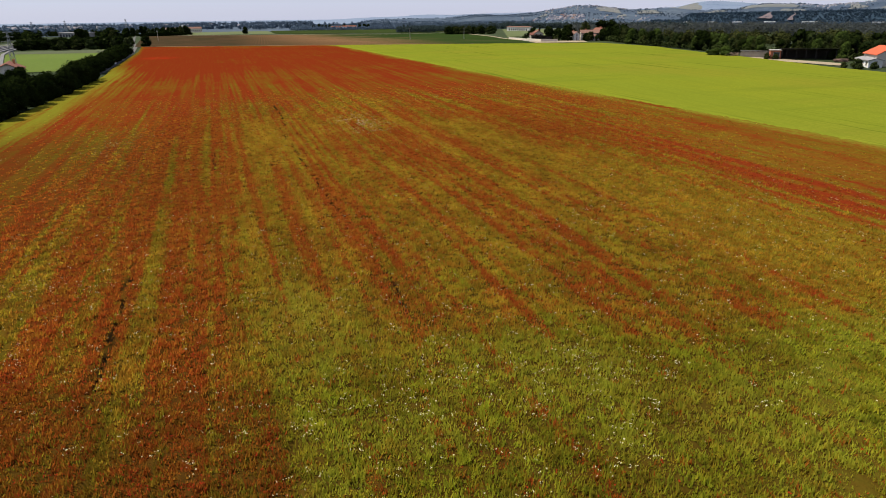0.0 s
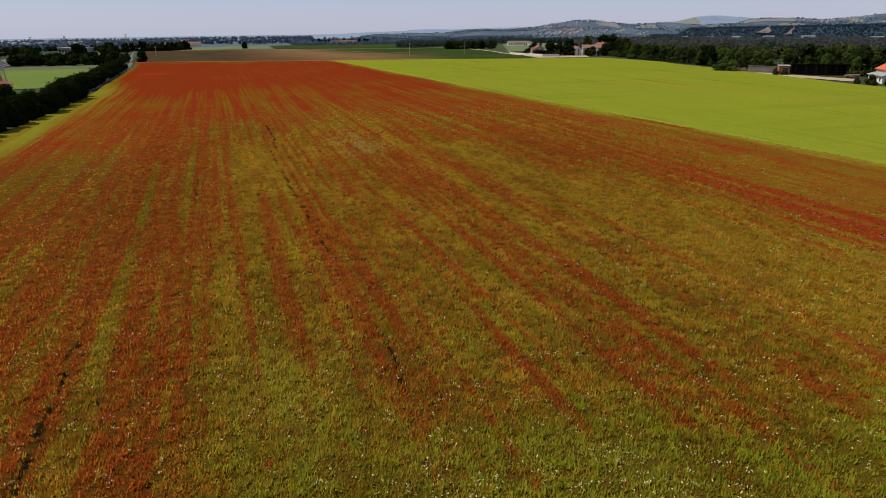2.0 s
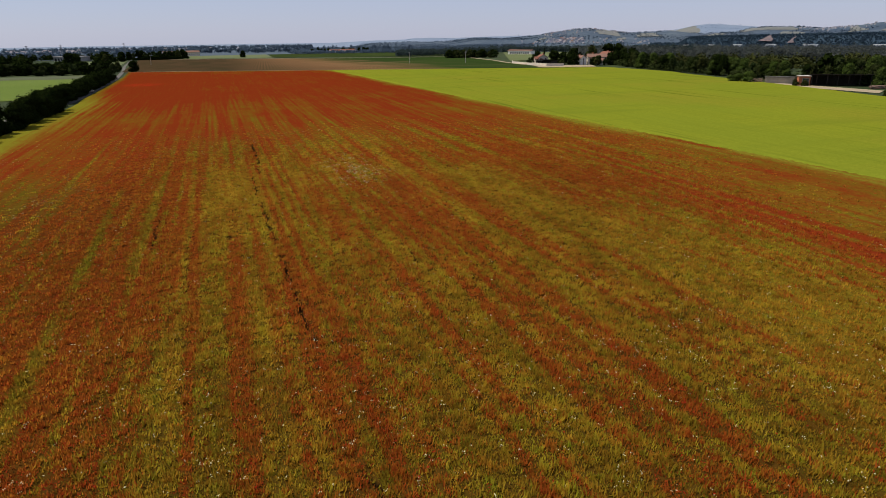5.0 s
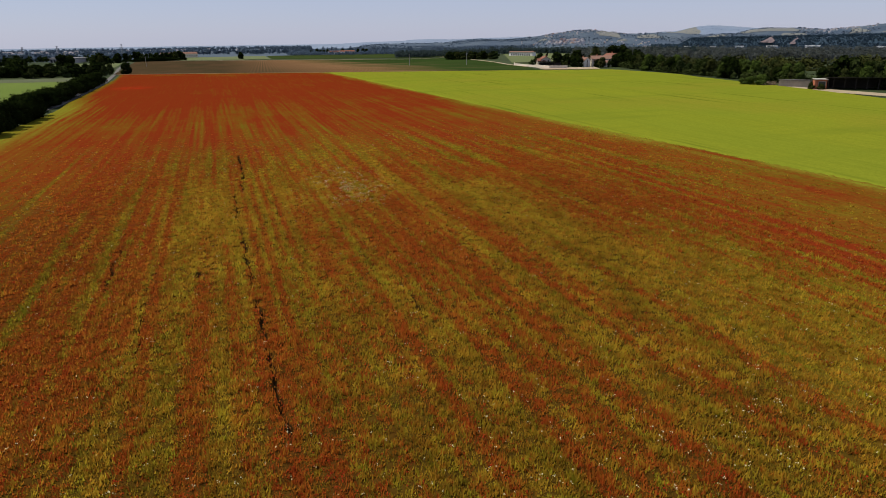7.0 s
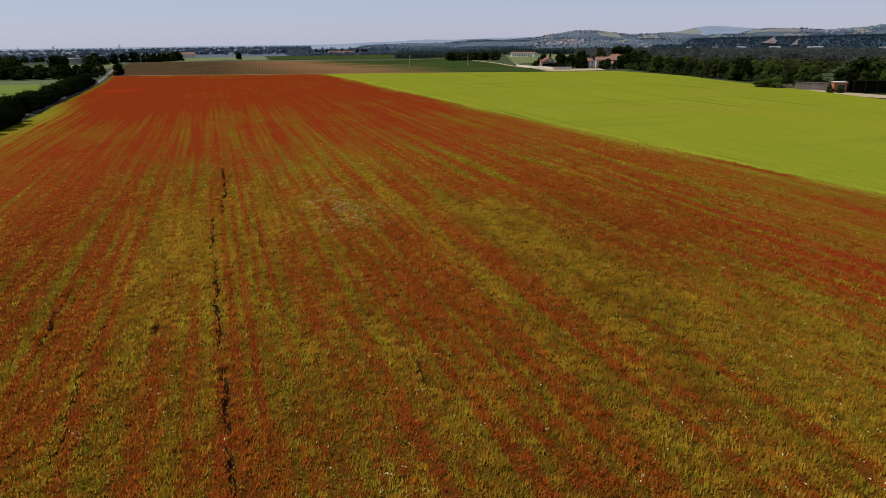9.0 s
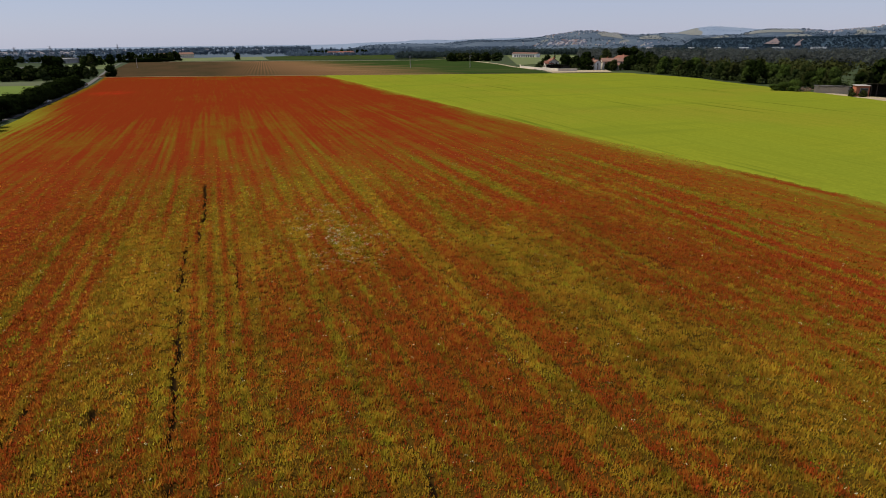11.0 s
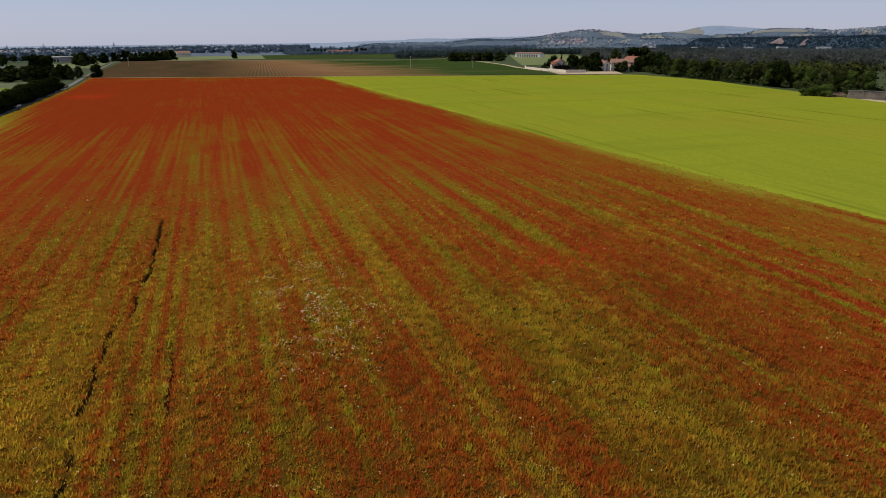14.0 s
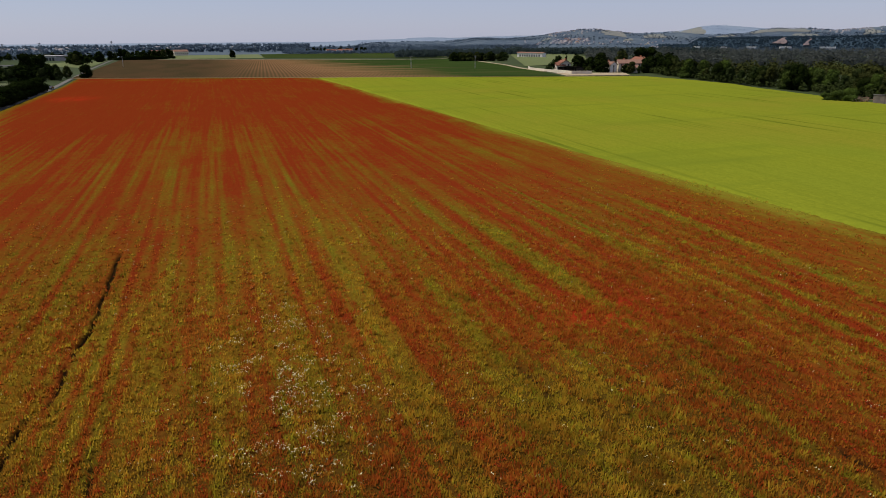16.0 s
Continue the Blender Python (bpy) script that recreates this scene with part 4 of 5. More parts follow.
def walls_bm(w, l, h, rise):
    bm = bmesh.new()
    prof = [(-w / 2, -0.4), (w / 2, -0.4), (w / 2, h), (0, h + rise - 0.02), (-w / 2, h)]
    e0 = [bm.verts.new((x, -l / 2, q)) for x, q in prof]
    e1 = [bm.verts.new((x, l / 2, q)) for x, q in prof]
    bm.faces.new(e0)
    bm.faces.new(e1[::-1])
    for i in range(5):
        j = (i + 1) % 5
        bm.faces.new((e0[j], e0[i], e1[i], e1[j]))
    return bm


_shared = {}


def shared(key, make):
    if key not in _shared:
        me = bpy.data.meshes.new(key if isinstance(key, str) else key[0])
        b = make()
        b.normal_update()
        b.to_mesh(me)
        b.free()
        _shared[key] = me
    return _shared[key]


def house(x, y, turn, w, l, h, rise, wall, roof, label, floors=2, name="house", category="house", windows=True, chimney=True, group="", dz=0.0):
    t = thing(name, pose(x, y, land_z(x, y) + dz, 0, 0, turn), label, category, group)
    part("wall", walls_bm(w, l, h, rise), wall, t)
    r = part("roof", gable_bm(w, l, h, rise), roof, t)
    if chimney:
        part("chimney", merge_bm(box_bm((w * .2 - .35, l * .2 - .35, h, w * .2 + .35, l * .2 + .35, h + rise + .7)), box_bm((w * .2 - .45, l * .2 - .45, h + rise + .7, w * .2 + .45, l * .2 + .45, h + rise + .85))), M_BRICK, r)
    if windows:
        fh = h / floors
        pane = shared("window", lambda: box_bm((-0.5, -0.05, -0.7, 0.5, 0.05, 0.7), bevel=0.02))
        sill = shared("window_sill", lambda: box_bm((-0.62, -0.16, -0.82, 0.62, 0.10, -0.72)))
        for side, span, off in ((0, w, l), (1, l, w)):
            cnt = max(1, int(span / 3.2))
            for sgn in (-1, 1):
                for f in range(floors):
                    for i in range(cnt):
                        u = (i + 0.5) / cnt * span - span / 2
                        if side == 0 and f == 0 and i == 0 and sgn < 0:
                            dr = part("door", box_bm((u - .55, -l / 2 - .06, -0.1, u + .55, -l / 2 + .05, 2.1), bevel=0.02), M_WOOD, t)
                            part("handle", box_bm((u + .38, -l / 2 - .12, 1.0, u + .44, -l / 2 - .05, 1.14)), M_STEEL, dr)
                            continue
                        q = part("window", pane, M_PANE, t)
                        s2 = part("sill", sill, M_CONC, q)
                        zc = f * fh + fh * 0.55
                        q.matrix_local = pose(u, sgn * (off / 2), zc, 0, 0, 0 if sgn < 0 else 180) if side == 0 else pose(sgn * off / 2, u, zc, 0, 0, 90 if sgn > 0 else -90)
    return t


# farm beyond the wheat field
house(229, 452, -12, 6.5, 8, 4.2, 1.9, M_PLASTER, M_TILE, "small plastered villa with a red tile gable roof", 2)
house(225.5, 450.5, 78, 4.2, 5, 3.2, 1.5, M_PLASTER, M_TILE, "low tiled wing of the villa", 1, "villa_wing", "house", chimney=False)
house(243.5, 425, 20, 6, 6.5, 4.2, 1.5, M_WHITEWALL, M_TILE_PALE, "white farmhouse with a low tiled roof", 2)
house(256, 424, 68, 9, 13, 4.8, 1.8, M_PLASTER, M_TILE_PALE, "broad plastered farmhouse with pale terracotta roof", 2)
house(268, 430, 10, 8, 9, 5.9, 2.0, M_PLASTER, M_TILE, "tall farmhouse with red tile roof", 2)
house(251, 415, 68, 5, 8, 2.8, 1.2, M_PLASTER, M_TILE_PALE, "low tiled outbuilding of the farm", 1, "outbuilding", "outbuilding", chimney=False)


def garden_wall(pts, h, label):
    t = thing("garden_wall", pose(pts[0][0], pts[0][1], 0), label, "wall")
    for (ax, ay), (bx, by) in zip(pts, pts[1:]):
        ln, an = math.hypot(bx - ax, by - ay), math.degrees(math.atan2(by - ay, bx - ax))
        z0 = min(land_z(ax, ay), land_z(bx, by))
        q = part("wall", box_bm((0, -.15, -0.6, ln, .15, h)), M_PLASTER, t)
        q.matrix_local = pose(ax - pts[0][0], ay - pts[0][1], z0, 0, 0, an)
        c = part("coping", box_bm((-.05, -.22, h, ln + .05, .22, h + .1)), M_CONC, t)
        c.matrix_local = q.matrix_local
    return t


garden_wall([(222, 486), (212.4, 464), (212.6, 434), (213.6, 415), (224, 411)], 1.6, "long pale plastered garden wall of the villa")


def open_shed(x, y, turn, ln, depth, h, roofm, label, posts, back, name="open_shed"):
    """A mono-pitch shed, open to -y, with posts along its front."""
    t = thing(name, pose(x, y, land_z(x, y), 0, 0, turn), label, "shed")
    bm = bmesh.new()
    for ya, za, yb, zb in ((-0.6, h + .1, depth + .4, h - .7),):
        lo = [bm.verts.new(p) for p in ((-.5, ya, za), (ln + .5, ya, za), (ln + .5, yb, zb), (-.5, yb, zb))]
        hi = [bm.verts.new((p.co.x, p.co.y, p.co.z + .14)) for p in lo]
        bm.faces.new(lo[::-1])
        bm.faces.new(hi)
        for i in range(4):
            bm.faces.new((lo[i], lo[(i + 1) % 4], hi[(i + 1) % 4], hi[i]))
    part("roof", bm, roofm, t)
    part("back_wall", box_bm((0, depth - .2, -.4, ln, depth, h - .72)), back, t)
    part("side_wall", box_bm((0, 0, -.4, .25, depth - .2, h - .72)), back, t)
    part("side_wall", box_bm((ln - .25, 0, -.4, ln, depth - .2, h - .72)), back, t)
    for i in range(posts):
        u = ln * (i + 0.5) / posts
        part("post", box_bm((u - .13, .05, -.4, u + .13, .31, h)), back, t)
    return t


M_DARKWOOD = simple("tarred_boards", (0.035, 0.03, 0.025), (0.05, 0.042, 0.035), 1.5, 9)
open_shed(217, 437, -72, 14, 6, 3.4, M_DARKWOOD, "dark open carport beside the villa", 5, M_DARKWOOD, "carport")
# long dark barn with a brick end
open_shed(228.4, 223.8, -37, 33, 9, 4.2, M_DARKWOOD, "long dark open-fronted pole barn", 9, M_DARKWOOD, "pole_barn")
open_shed(255.8, 203.5, -40, 22, 8, 4.4, M_DARKWOOD, "dark lean-to barn with a sagging roof", 6, M_DARKWOOD, "pole_barn")
bs = thing("brick_shed", pose(224.9, 226.4, 0, 0, 0, -37), "square red brick shed with a flat pale roof", "shed")
part("wall", box_bm((0, 0, -.4, 4.0, 4.6, 3.5)), M_BRICK, bs)
part("roof", box_bm((-.3, -.4, 3.5, 4.2, 4.9, 3.68), bevel=.03), M_CONC, bs)
# dark slab on the solid wall stands for the shade in the opening
part("doorway_shade", box_bm((1.3, -.06, 0, 3.4, .1, 2.7)), M_PANE, bs)
part("door_frame", merge_bm(box_bm((1.1, -.12, 0, 1.3, .1, 2.9)), box_bm((3.4, -.12, 0, 3.6, .1, 2.9)), box_bm((1.1, -.12, 2.7, 3.6, .1, 2.9))), M_WOOD, bs)
# tumbledown shed with plank front
ru = thing("plank_shed", pose(224.5, 243, 0, 0, 0, -52), "tumbledown grey plank shed with a sagging roof", "shed")
for i in range(26):
    hh = 2.3 + 0.25 * math.sin(i * 1.7) + random.uniform(-.15, .15)
    q = part("plank", shared(("plank", i % 5), lambda: box_bm((0, -.03, -.3, .38, .03, 2.2 + .1 * (i % 5)))), M_WOOD, ru)
    q.matrix_local = pose(i * 0.43, random.uniform(-.08, .08), 0, random.uniform(-4, 4), random.uniform(-3, 3), 0)
part("roof", box_bm((-.3, -.4, 2.55, 11.6, 3.4, 2.7)), M_SHEET, ru).matrix_local = pose(0, 0, 0.05, -5, 0, 0)
part("back_wall", box_bm((0, 3.0, -.3, 11.2, 3.2, 2.3)), M_WOOD, ru)
sl = thing("brush_heap", pose(222.6, 245.6, 0, 0, 0, -30), "heap of brown cut brush and broken planks", "brush heap")
for i in range(46):
    q = part("branch", shared("branch", lambda: tube_bm([(-1.5, 0, 0), (0, .15, .1), (1.3, 0, 0)], [.10, .12, .05], 5)), M_BRUSH, sl)
    q.matrix_local = pose(random.uniform(-2.4, 2.4), random.uniform(-1.5, 1.5), 0.2 + 1.3 * random.random() ** 1.5, random.uniform(-30, 30), random.uniform(-25, 25), random.uniform(0, 180))
for x, y, s, k in ((218.0, 250.5, 3.6, "light_bush"), (220.6, 248.5, 4.2, "light_bush"), (223.4, 252, 3.4, "light_bush"), (223.5, 226.5, 2.6, "bush"), (225.6, 224.2, 2.3, "bush"), (216, 253.5, 2.6, "light_bush")):
    tree(k, x, y, s, "scrubby green bush by the sheds", "bushes by the sheds", name="bush", category="bush")
wp = thing("log_pile", pose(238, 204, 0, 0, 0, -35), "stack of brown cut branches", "log pile")
for i in range(16):
    q = part("log", shared("log", lambda: tube_bm([(-2, 0, 0), (0, .1, .05), (2, 0, 0)], [.2, .22, .16])), M_EARTH, wp)
    q.matrix_local = pose(random.uniform(-1.2, 1.2), (i % 6) * .4 - 1, .2 + .36 * (i // 6), 0, random.uniform(-4, 4), random.uniform(-9, 9))
# red-roofed house
house(239, 186, -30, 10, 12, 4.0, 2.6, M_PLASTER, M_TILE_RED, "low house with a bright red tile roof", 1)
house(229, 184.0, -30, 4.5, 12, 2.4, 0.6, M_WHITEWALL, M_SHEET, "low white outbuilding with a grey roof", 1, "outbuilding", "outbuilding", chimney=False)
for x, y, s in ((214, 181, 2.3), (217.5, 179, 3.3), (221, 175, 2.4), (224, 171, 2.8), (215.5, 176, 2.0), (228, 168, 3.0)):
    tree("bush", x, y, s, "dark rounded garden shrub", "shrubs by the house", name="bush", category="bush")
sheet("yard", ((216, 246), (222, 190), (232, 196), (228, 238)), M_DIRT, "pale bare farmyard", "yard", 0.06)
sheet("farm_drive", ((203, 402), (236, 392), (246, 414), (208, 424)), M_DIRT, "pale gravel farm drive", "drive", 0.06)
lane("field_path", [(-96, 1162), (60, 1006), (214.5, 852), (262, 832), (292, 819)], 4.0, M_DIRT, "pale dirt path along the far side of the crops", 0.3)
lane("farm_lane", [(210, 440), (218, 488), (233, 545), (262, 680), (292, 817), (340, 1000)], 3.2, M_DIRT, "pale dirt lane past the villa", 0.2)

GARDEN = "trees around the farm"
for x, y, s, k in ((238, 452, 9, "dark_a"), (236, 462, 11, "cypress"), (241, 444, 7, "mid_a"), (236, 433, 8, "dark_b"), (238, 421, 6.5, "dark_c"), (247, 440, 10, "dark_a"),
                   (249, 410, 7, "mid_b"), (246, 407, 6, "mid_a"), (263, 413, 8.5, "dark_b"), (270, 415, 9, "dark_a"), (262, 440, 12, "mid_a"), (250, 405, 4.6, "mid_b"), (257, 409, 5.8, "dark_c"), (247, 413, 5.0, "dark_b"), (275, 440, 13, "dark_a"),
                   (285, 436, 12, "mid_b"), (283, 422, 10, "dark_b"), (255, 452, 10, "dark_b"), (290, 450, 13, "dark_a"), (222, 458, 4, "bush"), (232, 428, 3.5, "bush"), (233, 440, 8.5, "dark_a"), (238, 428, 7, "dark_b"), (262, 416, 8, "dark_a"), (264, 405, 8, "dark_a"), (272, 404, 9, "mid_a"), (230, 462, 8, "dark_b"), (266, 398, 9, "dark_a")):
    tree({"dark_a": "far_dark", "dark_b": "far_dark_b", "mid_a": "far_mid"}.get(k, k), x, y, s, "dark green tree in the farm garden", GARDEN)

# long white building in the far meadow
wl = thing("long_white_building", pose(357, 755, land_z(357, 755), 0, 0, -58), "long white building under a low red roof", "building")
part("wall", box_bm((-16, -4, -1, 16, 4, 4.2)), M_WHITEWALL, wl)
rf = gable_bm(8, 32, 4.2, 0.9, 0.6)
bmesh.ops.rotate(rf, verts=rf.verts[:], cent=(0, 0, 0), matrix=Matrix.Rotation(math.pi / 2, 3, "Z"))
part("roof", rf, M_TILE_PALE, wl)
for i in range(9):
    part("window", shared("tall_window", lambda: box_bm((-.9, -.06, 0.4, .9, .06, 2.6))), M_PANE, wl).matrix_local = pose(-12 + 3.0 * i, -4.0, 0)

# far farm on the plain
for x, y, w, l, h, a in ((262, 1475, 10, 24, 4, -80), (280, 1430, 11, 32, 5, -80)):
    house(x, y, a, w, l, h, 2.6, M_WHITEWALL, M_TILE, "large farm barn with a faded red roof", 1, "barn", "barn", chimney=False)
for i in range(14):
    tree("far_dark", 215 + i * 7 + (18 if i > 5 else 0) + rng.uniform(-3, 3), 1500 - i * 3 + rng.uniform(-10, 25), rng.uniform(8, 12), "dark tree around the far farm", "trees round the far farm")
# farm with a silo, behind a hedge
house(-24, 1390, -75, 14, 24, 7, 3, M_PLASTER, M_TILE_PALE, "farm building with a red tile roof", 1, "barn", "barn", chimney=False)
house(-60, 1460, -75, 14, 40, 6, 2.5, M_PLASTER, M_TILE_PALE, "long low farm building with a pale roof", 1, "barn", "barn", chimney=False)
si = thing("silo", pose(-44, 1385, land_z(-44, 1385)), "slim white cylindrical silo", "silo")
part("body", tube_bm([(0, 0, -1), (0, 0, 13)], [2.2, 2.2], 14), M_WHITEWALL, si)
part("cap", tube_bm([(0, 0, 13), (0, 0, 14.6)], [2.35, .3], 14), M_STEEL, si)
hd = thing("hedge", pose(-66, 1115, land_z(-66, 1115)), "long clipped dark green hedge", "hedge")
hv = crown_mesh("foliage", 21, 5, 8, 14, 900, 0.7, 0.0)
part("foliage", hv, M_LEAF, hd).scale = (10.5, 0.7, 0.95)
for i in range(16):
    tree(("far_dark", "far_mid", "far_dark_b")[i % 3], -112 + 5.6 * i + rng.uniform(-2, 2), 1180 + rng.uniform(-14, 40), rng.uniform(9, 14), "dark tree behind the hedge", "trees behind the hedge")
tree("dark_c", 58.6, 1180, 10.5, "lone round tree between two far fields")
for i in range(22):
    tree(("far_dark", "far_dark_b", "far_mid")[i % 3], -100 - 3.2 * (i % 8) + rng.uniform(-4, 4), 640 + i * 22 + rng.uniform(-8, 8), rng.uniform(9, 13), "dark tree along the lane", "trees along the far lane")
for i in range(23):
    x, y = 246 + i * 1.4, 694 - 2.3 * i
    tree(("far_dark", "far_mid", "far_dark_b")[i % 3], x + rng.uniform(-3, 3), y + rng.uniform(-4, 12), rng.uniform(5.5, 8.5), "dark tree in a belt by the crop", "tree belt by the dark crop", wide=1.25)



# ---- poles, masts ----
def utility_pole(x, y, h):
    t = thing("utility_pole", pose(x, y, land_z(x, y)), "slim pale concrete utility pole with a crossarm", "pole", "utility poles")
    part("pole", tube_bm([(0, 0, -.5), (0, 0, h)], [.22, .13], 8), M_CONC, t)
    part("crossarm", box_bm((-.9, -.06, h - .7, .9, .06, h - .55)), M_STEEL, t)
    for u in (-.8, 0, .8):
        part("insulator", tube_bm([(u, 0, h - .55), (u, 0, h - .3)], [.06, .05], 6), M_WHITEWALL, t)


for x, y, h in ((-45.8, 726.8, 9), (155, 530, 8.5), (190, 500, 8.5)):
    utility_pole(x, y, h)


def lattice_mast(x, y, h, w, turn=0):
    t = thing("lattice_pylon", pose(x, y, land_z(x, y), 0, 0, turn), "tall grey steel lattice power pylon", "pylon", "power pylons")
    k = h / 85
    corner = lambda i, z: Vector(((-1, 1, 1, -1)[i], (-1, -1, 1, 1)[i], 0)) * (w / 2 * (1 - 0.82 * z / h)) + Vector((0, 0, z))
    for i in range(4):
        part("leg", tube_bm([corner(i, -.3), corner(i, h)], [k * .5, k * .35], 4), M_STEEL, t)
    lv = [h * (1 - (1 - j / 7) ** 1.25) for j in range(8)]
    for a, b in zip(lv, lv[1:]):
        for i in range(4):
            j = (i + 1) % 4
            part("brace", tube_bm([corner(i, a), corner(j, b)], [k * .25] * 2, 4), M_STEEL, t)
            part("brace", tube_bm([corner(j, a), corner(i, b)], [k * .35] * 2, 4), M_STEEL, t)
    for z, s in ((h * .72, 0.2), (h * .84, 0.16), (h * .96, 0.12)):
        part("arm", merge_bm(tube_bm([(-s * h, 0, z), (0, 0, z + k * 1.2), (s * h, 0, z)], [k * .35] * 3, 4), tube_bm([(-s * h, 0, z), (s * h, 0, z)], [k * .35] * 2, 4)), M_STEEL, t)


lattice_mast(-76, 326.5, 14, 2.2, 20)
for x, y, h in ((-276, 1301, 23), (-232, 1334, 24), (-190, 1850, 26)):
    lattice_mast(x, y, h, 6, 30)

# ---- beside the road: house roof among trees, railway, grey hall, cars ----
house(-62, 262, 10, 8, 16, 3.4, 2.0, M_PLASTER, M_TILE, "low house with a red tile roof among trees", 1)
for k, off in enumerate((0, 4.6, 9.2, 14, 19, 25)):
    lane("railway_track", [(-82 - off, 330), (-103 - off, 420), (-128 - off, 590), (-170 - off, 900)], 1.7, M_RAIL, "pale ballast strip of a railway line", 0.5)
hl = thing("warehouse", pose(-192, 1190, land_z(-192, 1190), 0, 0, -40), "long grey hall with a flat roof", "warehouse")
part("wall", box_bm((-26, -12, -1, 26, 12, 6)), M_CONC, hl)
part("roof", box_bm((-27, -13, 6, 27, 13, 7)), M_SHEET, hl)
for i in range(8):
    part("bay_door", shared("bay_door", lambda: box_bm((-2, -.1, 0, 2, .1, 4.2))), M_PANE, hl).matrix_local = pose(-21 + 6 * i, -12, 0)


def car(x, y, turn, paint, label):
    t = thing("car", pose(x, y, land_z(x, y) + 0.05, 0, 0, turn), label, "car")
    bm = bmesh.new()
    prof = [(-2.1, .3), (-2.15, .75), (-1.9, .95), (-1.5, 1.0), (-0.9, 1.42), (0.5, 1.45), (1.1, 1.0), (1.95, .85), (2.15, .6), (2.1, .3)]
    a = [bm.verts.new((-.85 if z < 1.1 else -.66, u, z)) for u, z in prof]
    b = [bm.verts.new((.85 if z < 1.1 else .66, u, z)) for u, z in prof]
    bm.faces.new(a)
    bm.faces.new(b[::-1])
    for i in range(len(prof)):
        j = (i + 1) % len(prof)
        bm.faces.new((a[j], a[i], b[i], b[j]))
    bmesh.ops.recalc_face_normals(bm, faces=bm.faces[:])
    bmesh.ops.bevel(bm, geom=bm.edges[:], offset=.04, segments=1, affect="EDGES")
    part("body", bm, paint, t)
    for s in (-1, 1):
        part("side_window", box_bm((s * .78 - .02, -.95, 1.02, s * .78 + .02, .65, 1.33)), M_PANE, t)
        part("headlight", box_bm((s * .6 - .16, 2.06, .6, s * .6 + .16, 2.16, .74)), M_GLASSHOUSE, t)
        part("tail_light", box_bm((s * .66 - .13, -2.18, .72, s * .66 + .13, -2.1, .9)), M_TILE_RED, t)
        for u in (-1.3, 1.35):
            w = part("wheel", tube_bm([(s * .86 - .1, u, .32), (s * .86 + .1, u, .32)], [.32, .32], 14), M_DARKWOOD, t)
            part("rim", tube_bm([(s * .86 - .11, u, .32), (s * .86 + .11, u, .32)], [.19, .19], 10), M_STEEL, w)
    part("windscreen", box_bm((-.6, 0, -.02, .6, .62, .02)), M_PANE, t).matrix_local = pose(0, .55, 1.42, -36, 0, 0)
    part("rear_window", box_bm((-.58, 0, -.02, .58, .58, .02)), M_PANE, t).matrix_local = pose(0, -1.45, 1.04, 34, 0, 0)
    return t


M_CARWHITE = simple("white_car_paint", (0.75, 0.75, 0.74), (0.7, 0.7, 0.7), 1, 8, (0.65, 0.65, 0.65), rough=0.25, spec=0.5, relief=0)
M_CARDARK = simple("dark_car_paint", (0.03, 0.032, 0.036), (0.025, 0.027, 0.03), 1, 8, rough=0.25, spec=0.5, relief=0)
car(-36.9, 318, 177, M_CARWHITE, "white hatchback driving on the country road")
car(-38.3, 404, 176, M_CARDARK, "dark car driving on the country road")

# ---- the hills: towns, pale meadows, earth scars, valley halls ----
def hill_house(az, r, s, turn, wall, roof, label, group):
    x, y = (float(q) for q in polar(az, r))
    t = thing("hill_house", pose(x, y, land_z(x, y) - 1, 0, 0, turn) @ Matrix.Scale(s, 4), label, "house", group)
    part("wall", shared(("hill_wall", wall.name), lambda: walls_bm(9, 12, 7, 2.4)), wall, t)
    part("roof", shared(("hill_roof", roof.name), lambda: gable_bm(9, 12, 7, 2.4)), roof, t)
    for i in range(3):
        part("window", shared("hill_window", lambda: box_bm((-.6, -.1, -.9, .6, .1, .9))), M_PANE, t).matrix_local = pose(4.5, -4 + 4 * i, 4.5, 0, 0, 90)


# far town colours greyed and blued, with distance haze put in
M_TOWNWALL = simple("hazed_town_wall", (0.46, 0.46, 0.48), (0.38, 0.39, 0.42), 0.3, 3)
M_ROOF_A = simple("hazed_town_roof", (0.27, 0.245, 0.25), (0.22, 0.205, 0.22), 0.8, 5)
hr = random.Random(5)
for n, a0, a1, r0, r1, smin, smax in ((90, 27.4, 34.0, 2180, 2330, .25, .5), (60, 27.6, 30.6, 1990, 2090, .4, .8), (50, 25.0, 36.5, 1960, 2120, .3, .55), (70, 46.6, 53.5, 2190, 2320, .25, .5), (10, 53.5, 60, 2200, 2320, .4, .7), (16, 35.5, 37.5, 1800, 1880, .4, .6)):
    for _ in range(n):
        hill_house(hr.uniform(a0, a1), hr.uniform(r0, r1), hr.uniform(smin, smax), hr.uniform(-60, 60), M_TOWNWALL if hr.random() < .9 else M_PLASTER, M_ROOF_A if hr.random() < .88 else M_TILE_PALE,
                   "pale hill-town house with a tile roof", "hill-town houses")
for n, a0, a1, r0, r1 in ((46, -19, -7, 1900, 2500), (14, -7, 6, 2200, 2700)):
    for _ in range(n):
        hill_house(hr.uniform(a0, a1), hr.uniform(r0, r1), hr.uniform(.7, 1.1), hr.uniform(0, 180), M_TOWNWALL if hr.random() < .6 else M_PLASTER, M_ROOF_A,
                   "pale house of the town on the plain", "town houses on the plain")
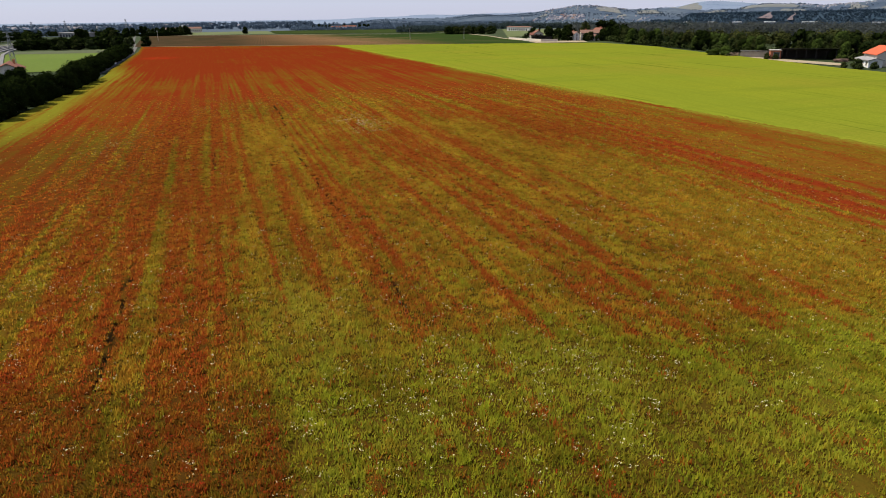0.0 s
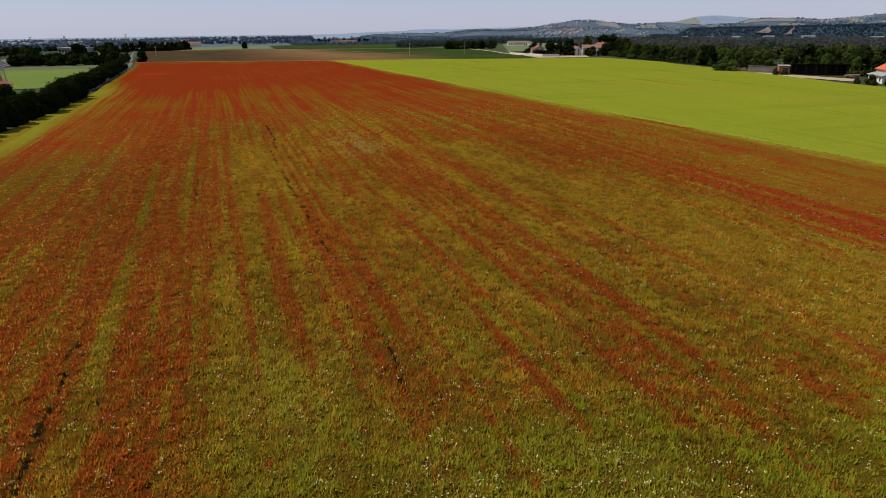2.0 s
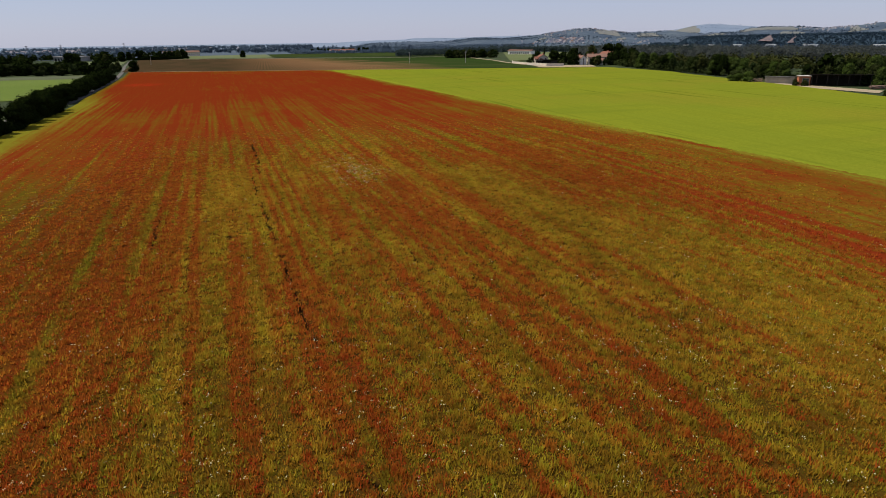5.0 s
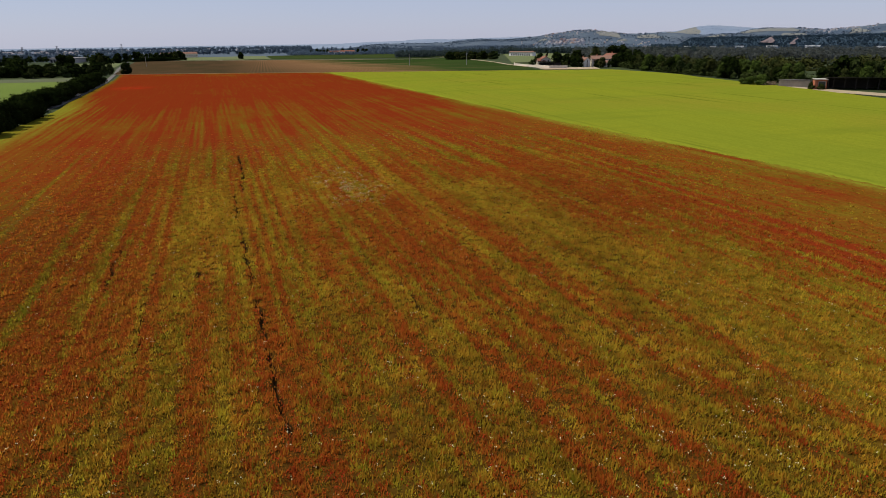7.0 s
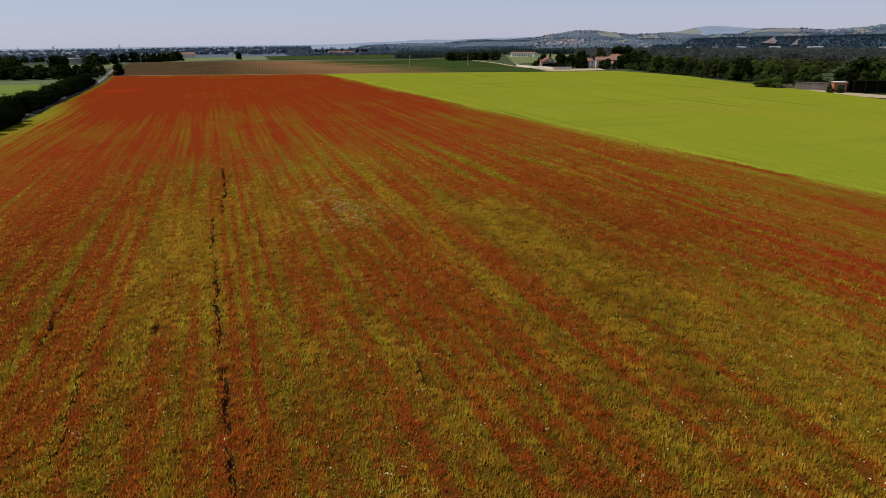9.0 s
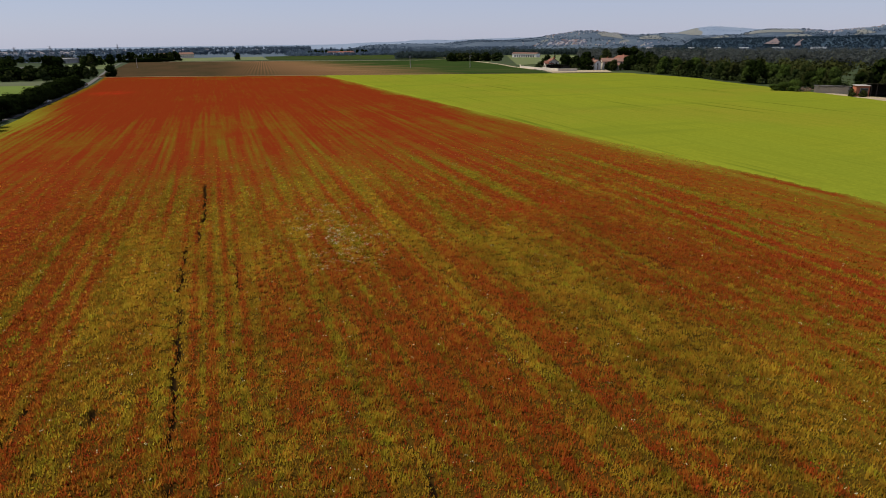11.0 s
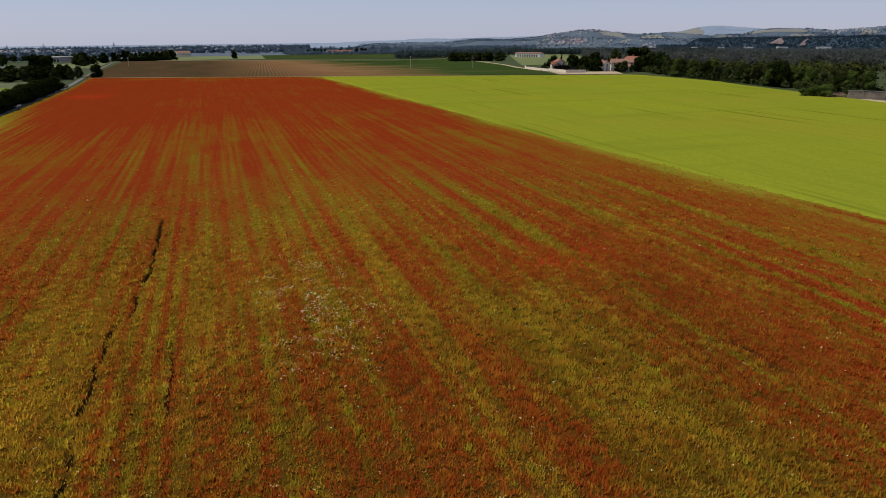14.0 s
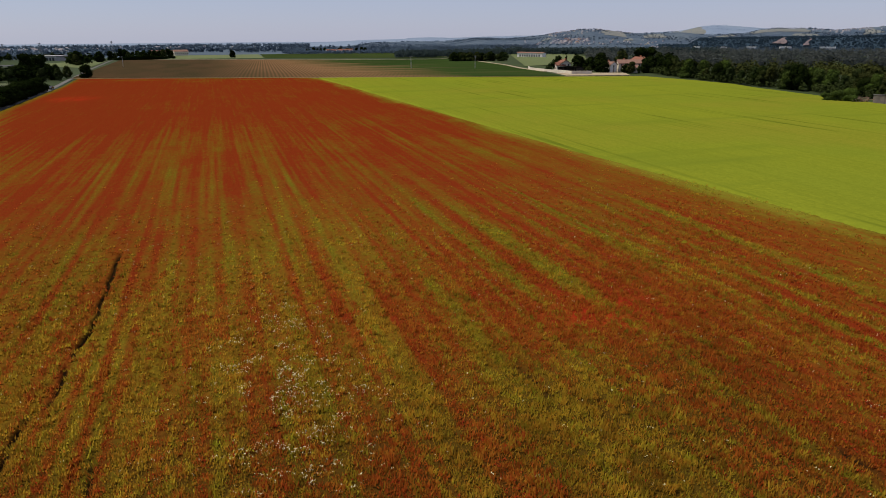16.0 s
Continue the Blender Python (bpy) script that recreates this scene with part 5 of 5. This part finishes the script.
for az, r, ln in ((40.7, 1690, 9), (42.6, 1700, 13), (44.9, 1720, 16), (47.6, 1730, 21), (52.0, 1650, 16), (38.8, 1690, 8)):
    x, y = (float(q) for q in polar(az, r))
    t = thing("valley_hall", pose(x, y, land_z(x, y), 0, 0, -az + hr.uniform(-8, 8)), "long white industrial hall in the valley", "warehouse", "valley halls")
    part("wall", box_bm((-ln * .7, -9, -2, ln * .7, 9, 6.5)), M_WHITEWALL, t)
    part("roof", box_bm((-ln * .7 - .6, -9.6, 6.5, ln * .7 + .6, 9.6, 7.1)), M_GLASSHOUSE, t)
# meadow and slip greyed towards the haze painted on the hills
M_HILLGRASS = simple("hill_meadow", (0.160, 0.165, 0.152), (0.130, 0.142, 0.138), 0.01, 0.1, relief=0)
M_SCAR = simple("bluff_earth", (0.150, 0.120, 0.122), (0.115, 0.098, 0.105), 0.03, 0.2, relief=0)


def hill_patch(name, a0, a1, r0, r1, material, label, lift=0.8, skew=0.0, ragged=28.0):
    c = [tuple(polar(a, r)) for a, r in ((a0, r0), (a1, r0 + skew), (a1 - .3, r1 + skew), (a0 + .3, r1))]
    return sheet(name, c, material, label, "meadow", lift, 40, 24, ragged=ragged)


hill_patch("hill_meadow", 42.6, 46.6, 2180, 2290, M_HILLGRASS, "pale dry meadow on the hilltop")
hill_patch("hill_meadow", 31.6, 33.6, 2160, 2270, M_HILLGRASS, "pale dry meadow on the hill")
hill_patch("hill_meadow", 49.8, 50.8, 2140, 2230, M_HILLGRASS, "pale dry meadow on the hillside")
hill_patch("hill_meadow", 51.6, 52.6, 2120, 2200, M_HILLGRASS, "pale dry meadow on the hillside")
hill_patch("hill_meadow", 37.0, 39.5, 3250, 3500, M_HILLGRASS, "pale fields on the far ridge")
hill_patch("earth_scar", 44.2, 44.9, 1800, 1865, M_SCAR, "bare reddish slip in the wooded bluff", 4.5, ragged=14.0)
hill_patch("earth_scar", 46.0, 46.5, 1790, 1860, M_SCAR, "bare reddish slip in the wooded bluff", 4.5, ragged=14.0)
for a0, a1, r0, r1 in ((39.8, 41.6, 2160, 2240), (45.4, 47.4, 2080, 2150), (53.2, 55.0, 2150, 2230), (35.0, 36.6, 2140, 2220), (33.4, 34.4, 2060, 2120), (27.2, 28.2, 2100, 2160), (48.0, 49.2, 2060, 2120), (56.2, 58.2, 2120, 2200)):
    hill_patch("hill_meadow", a0, a1, r0, r1, M_HILLGRASS, "pale dry field on the hillside", 1.2)
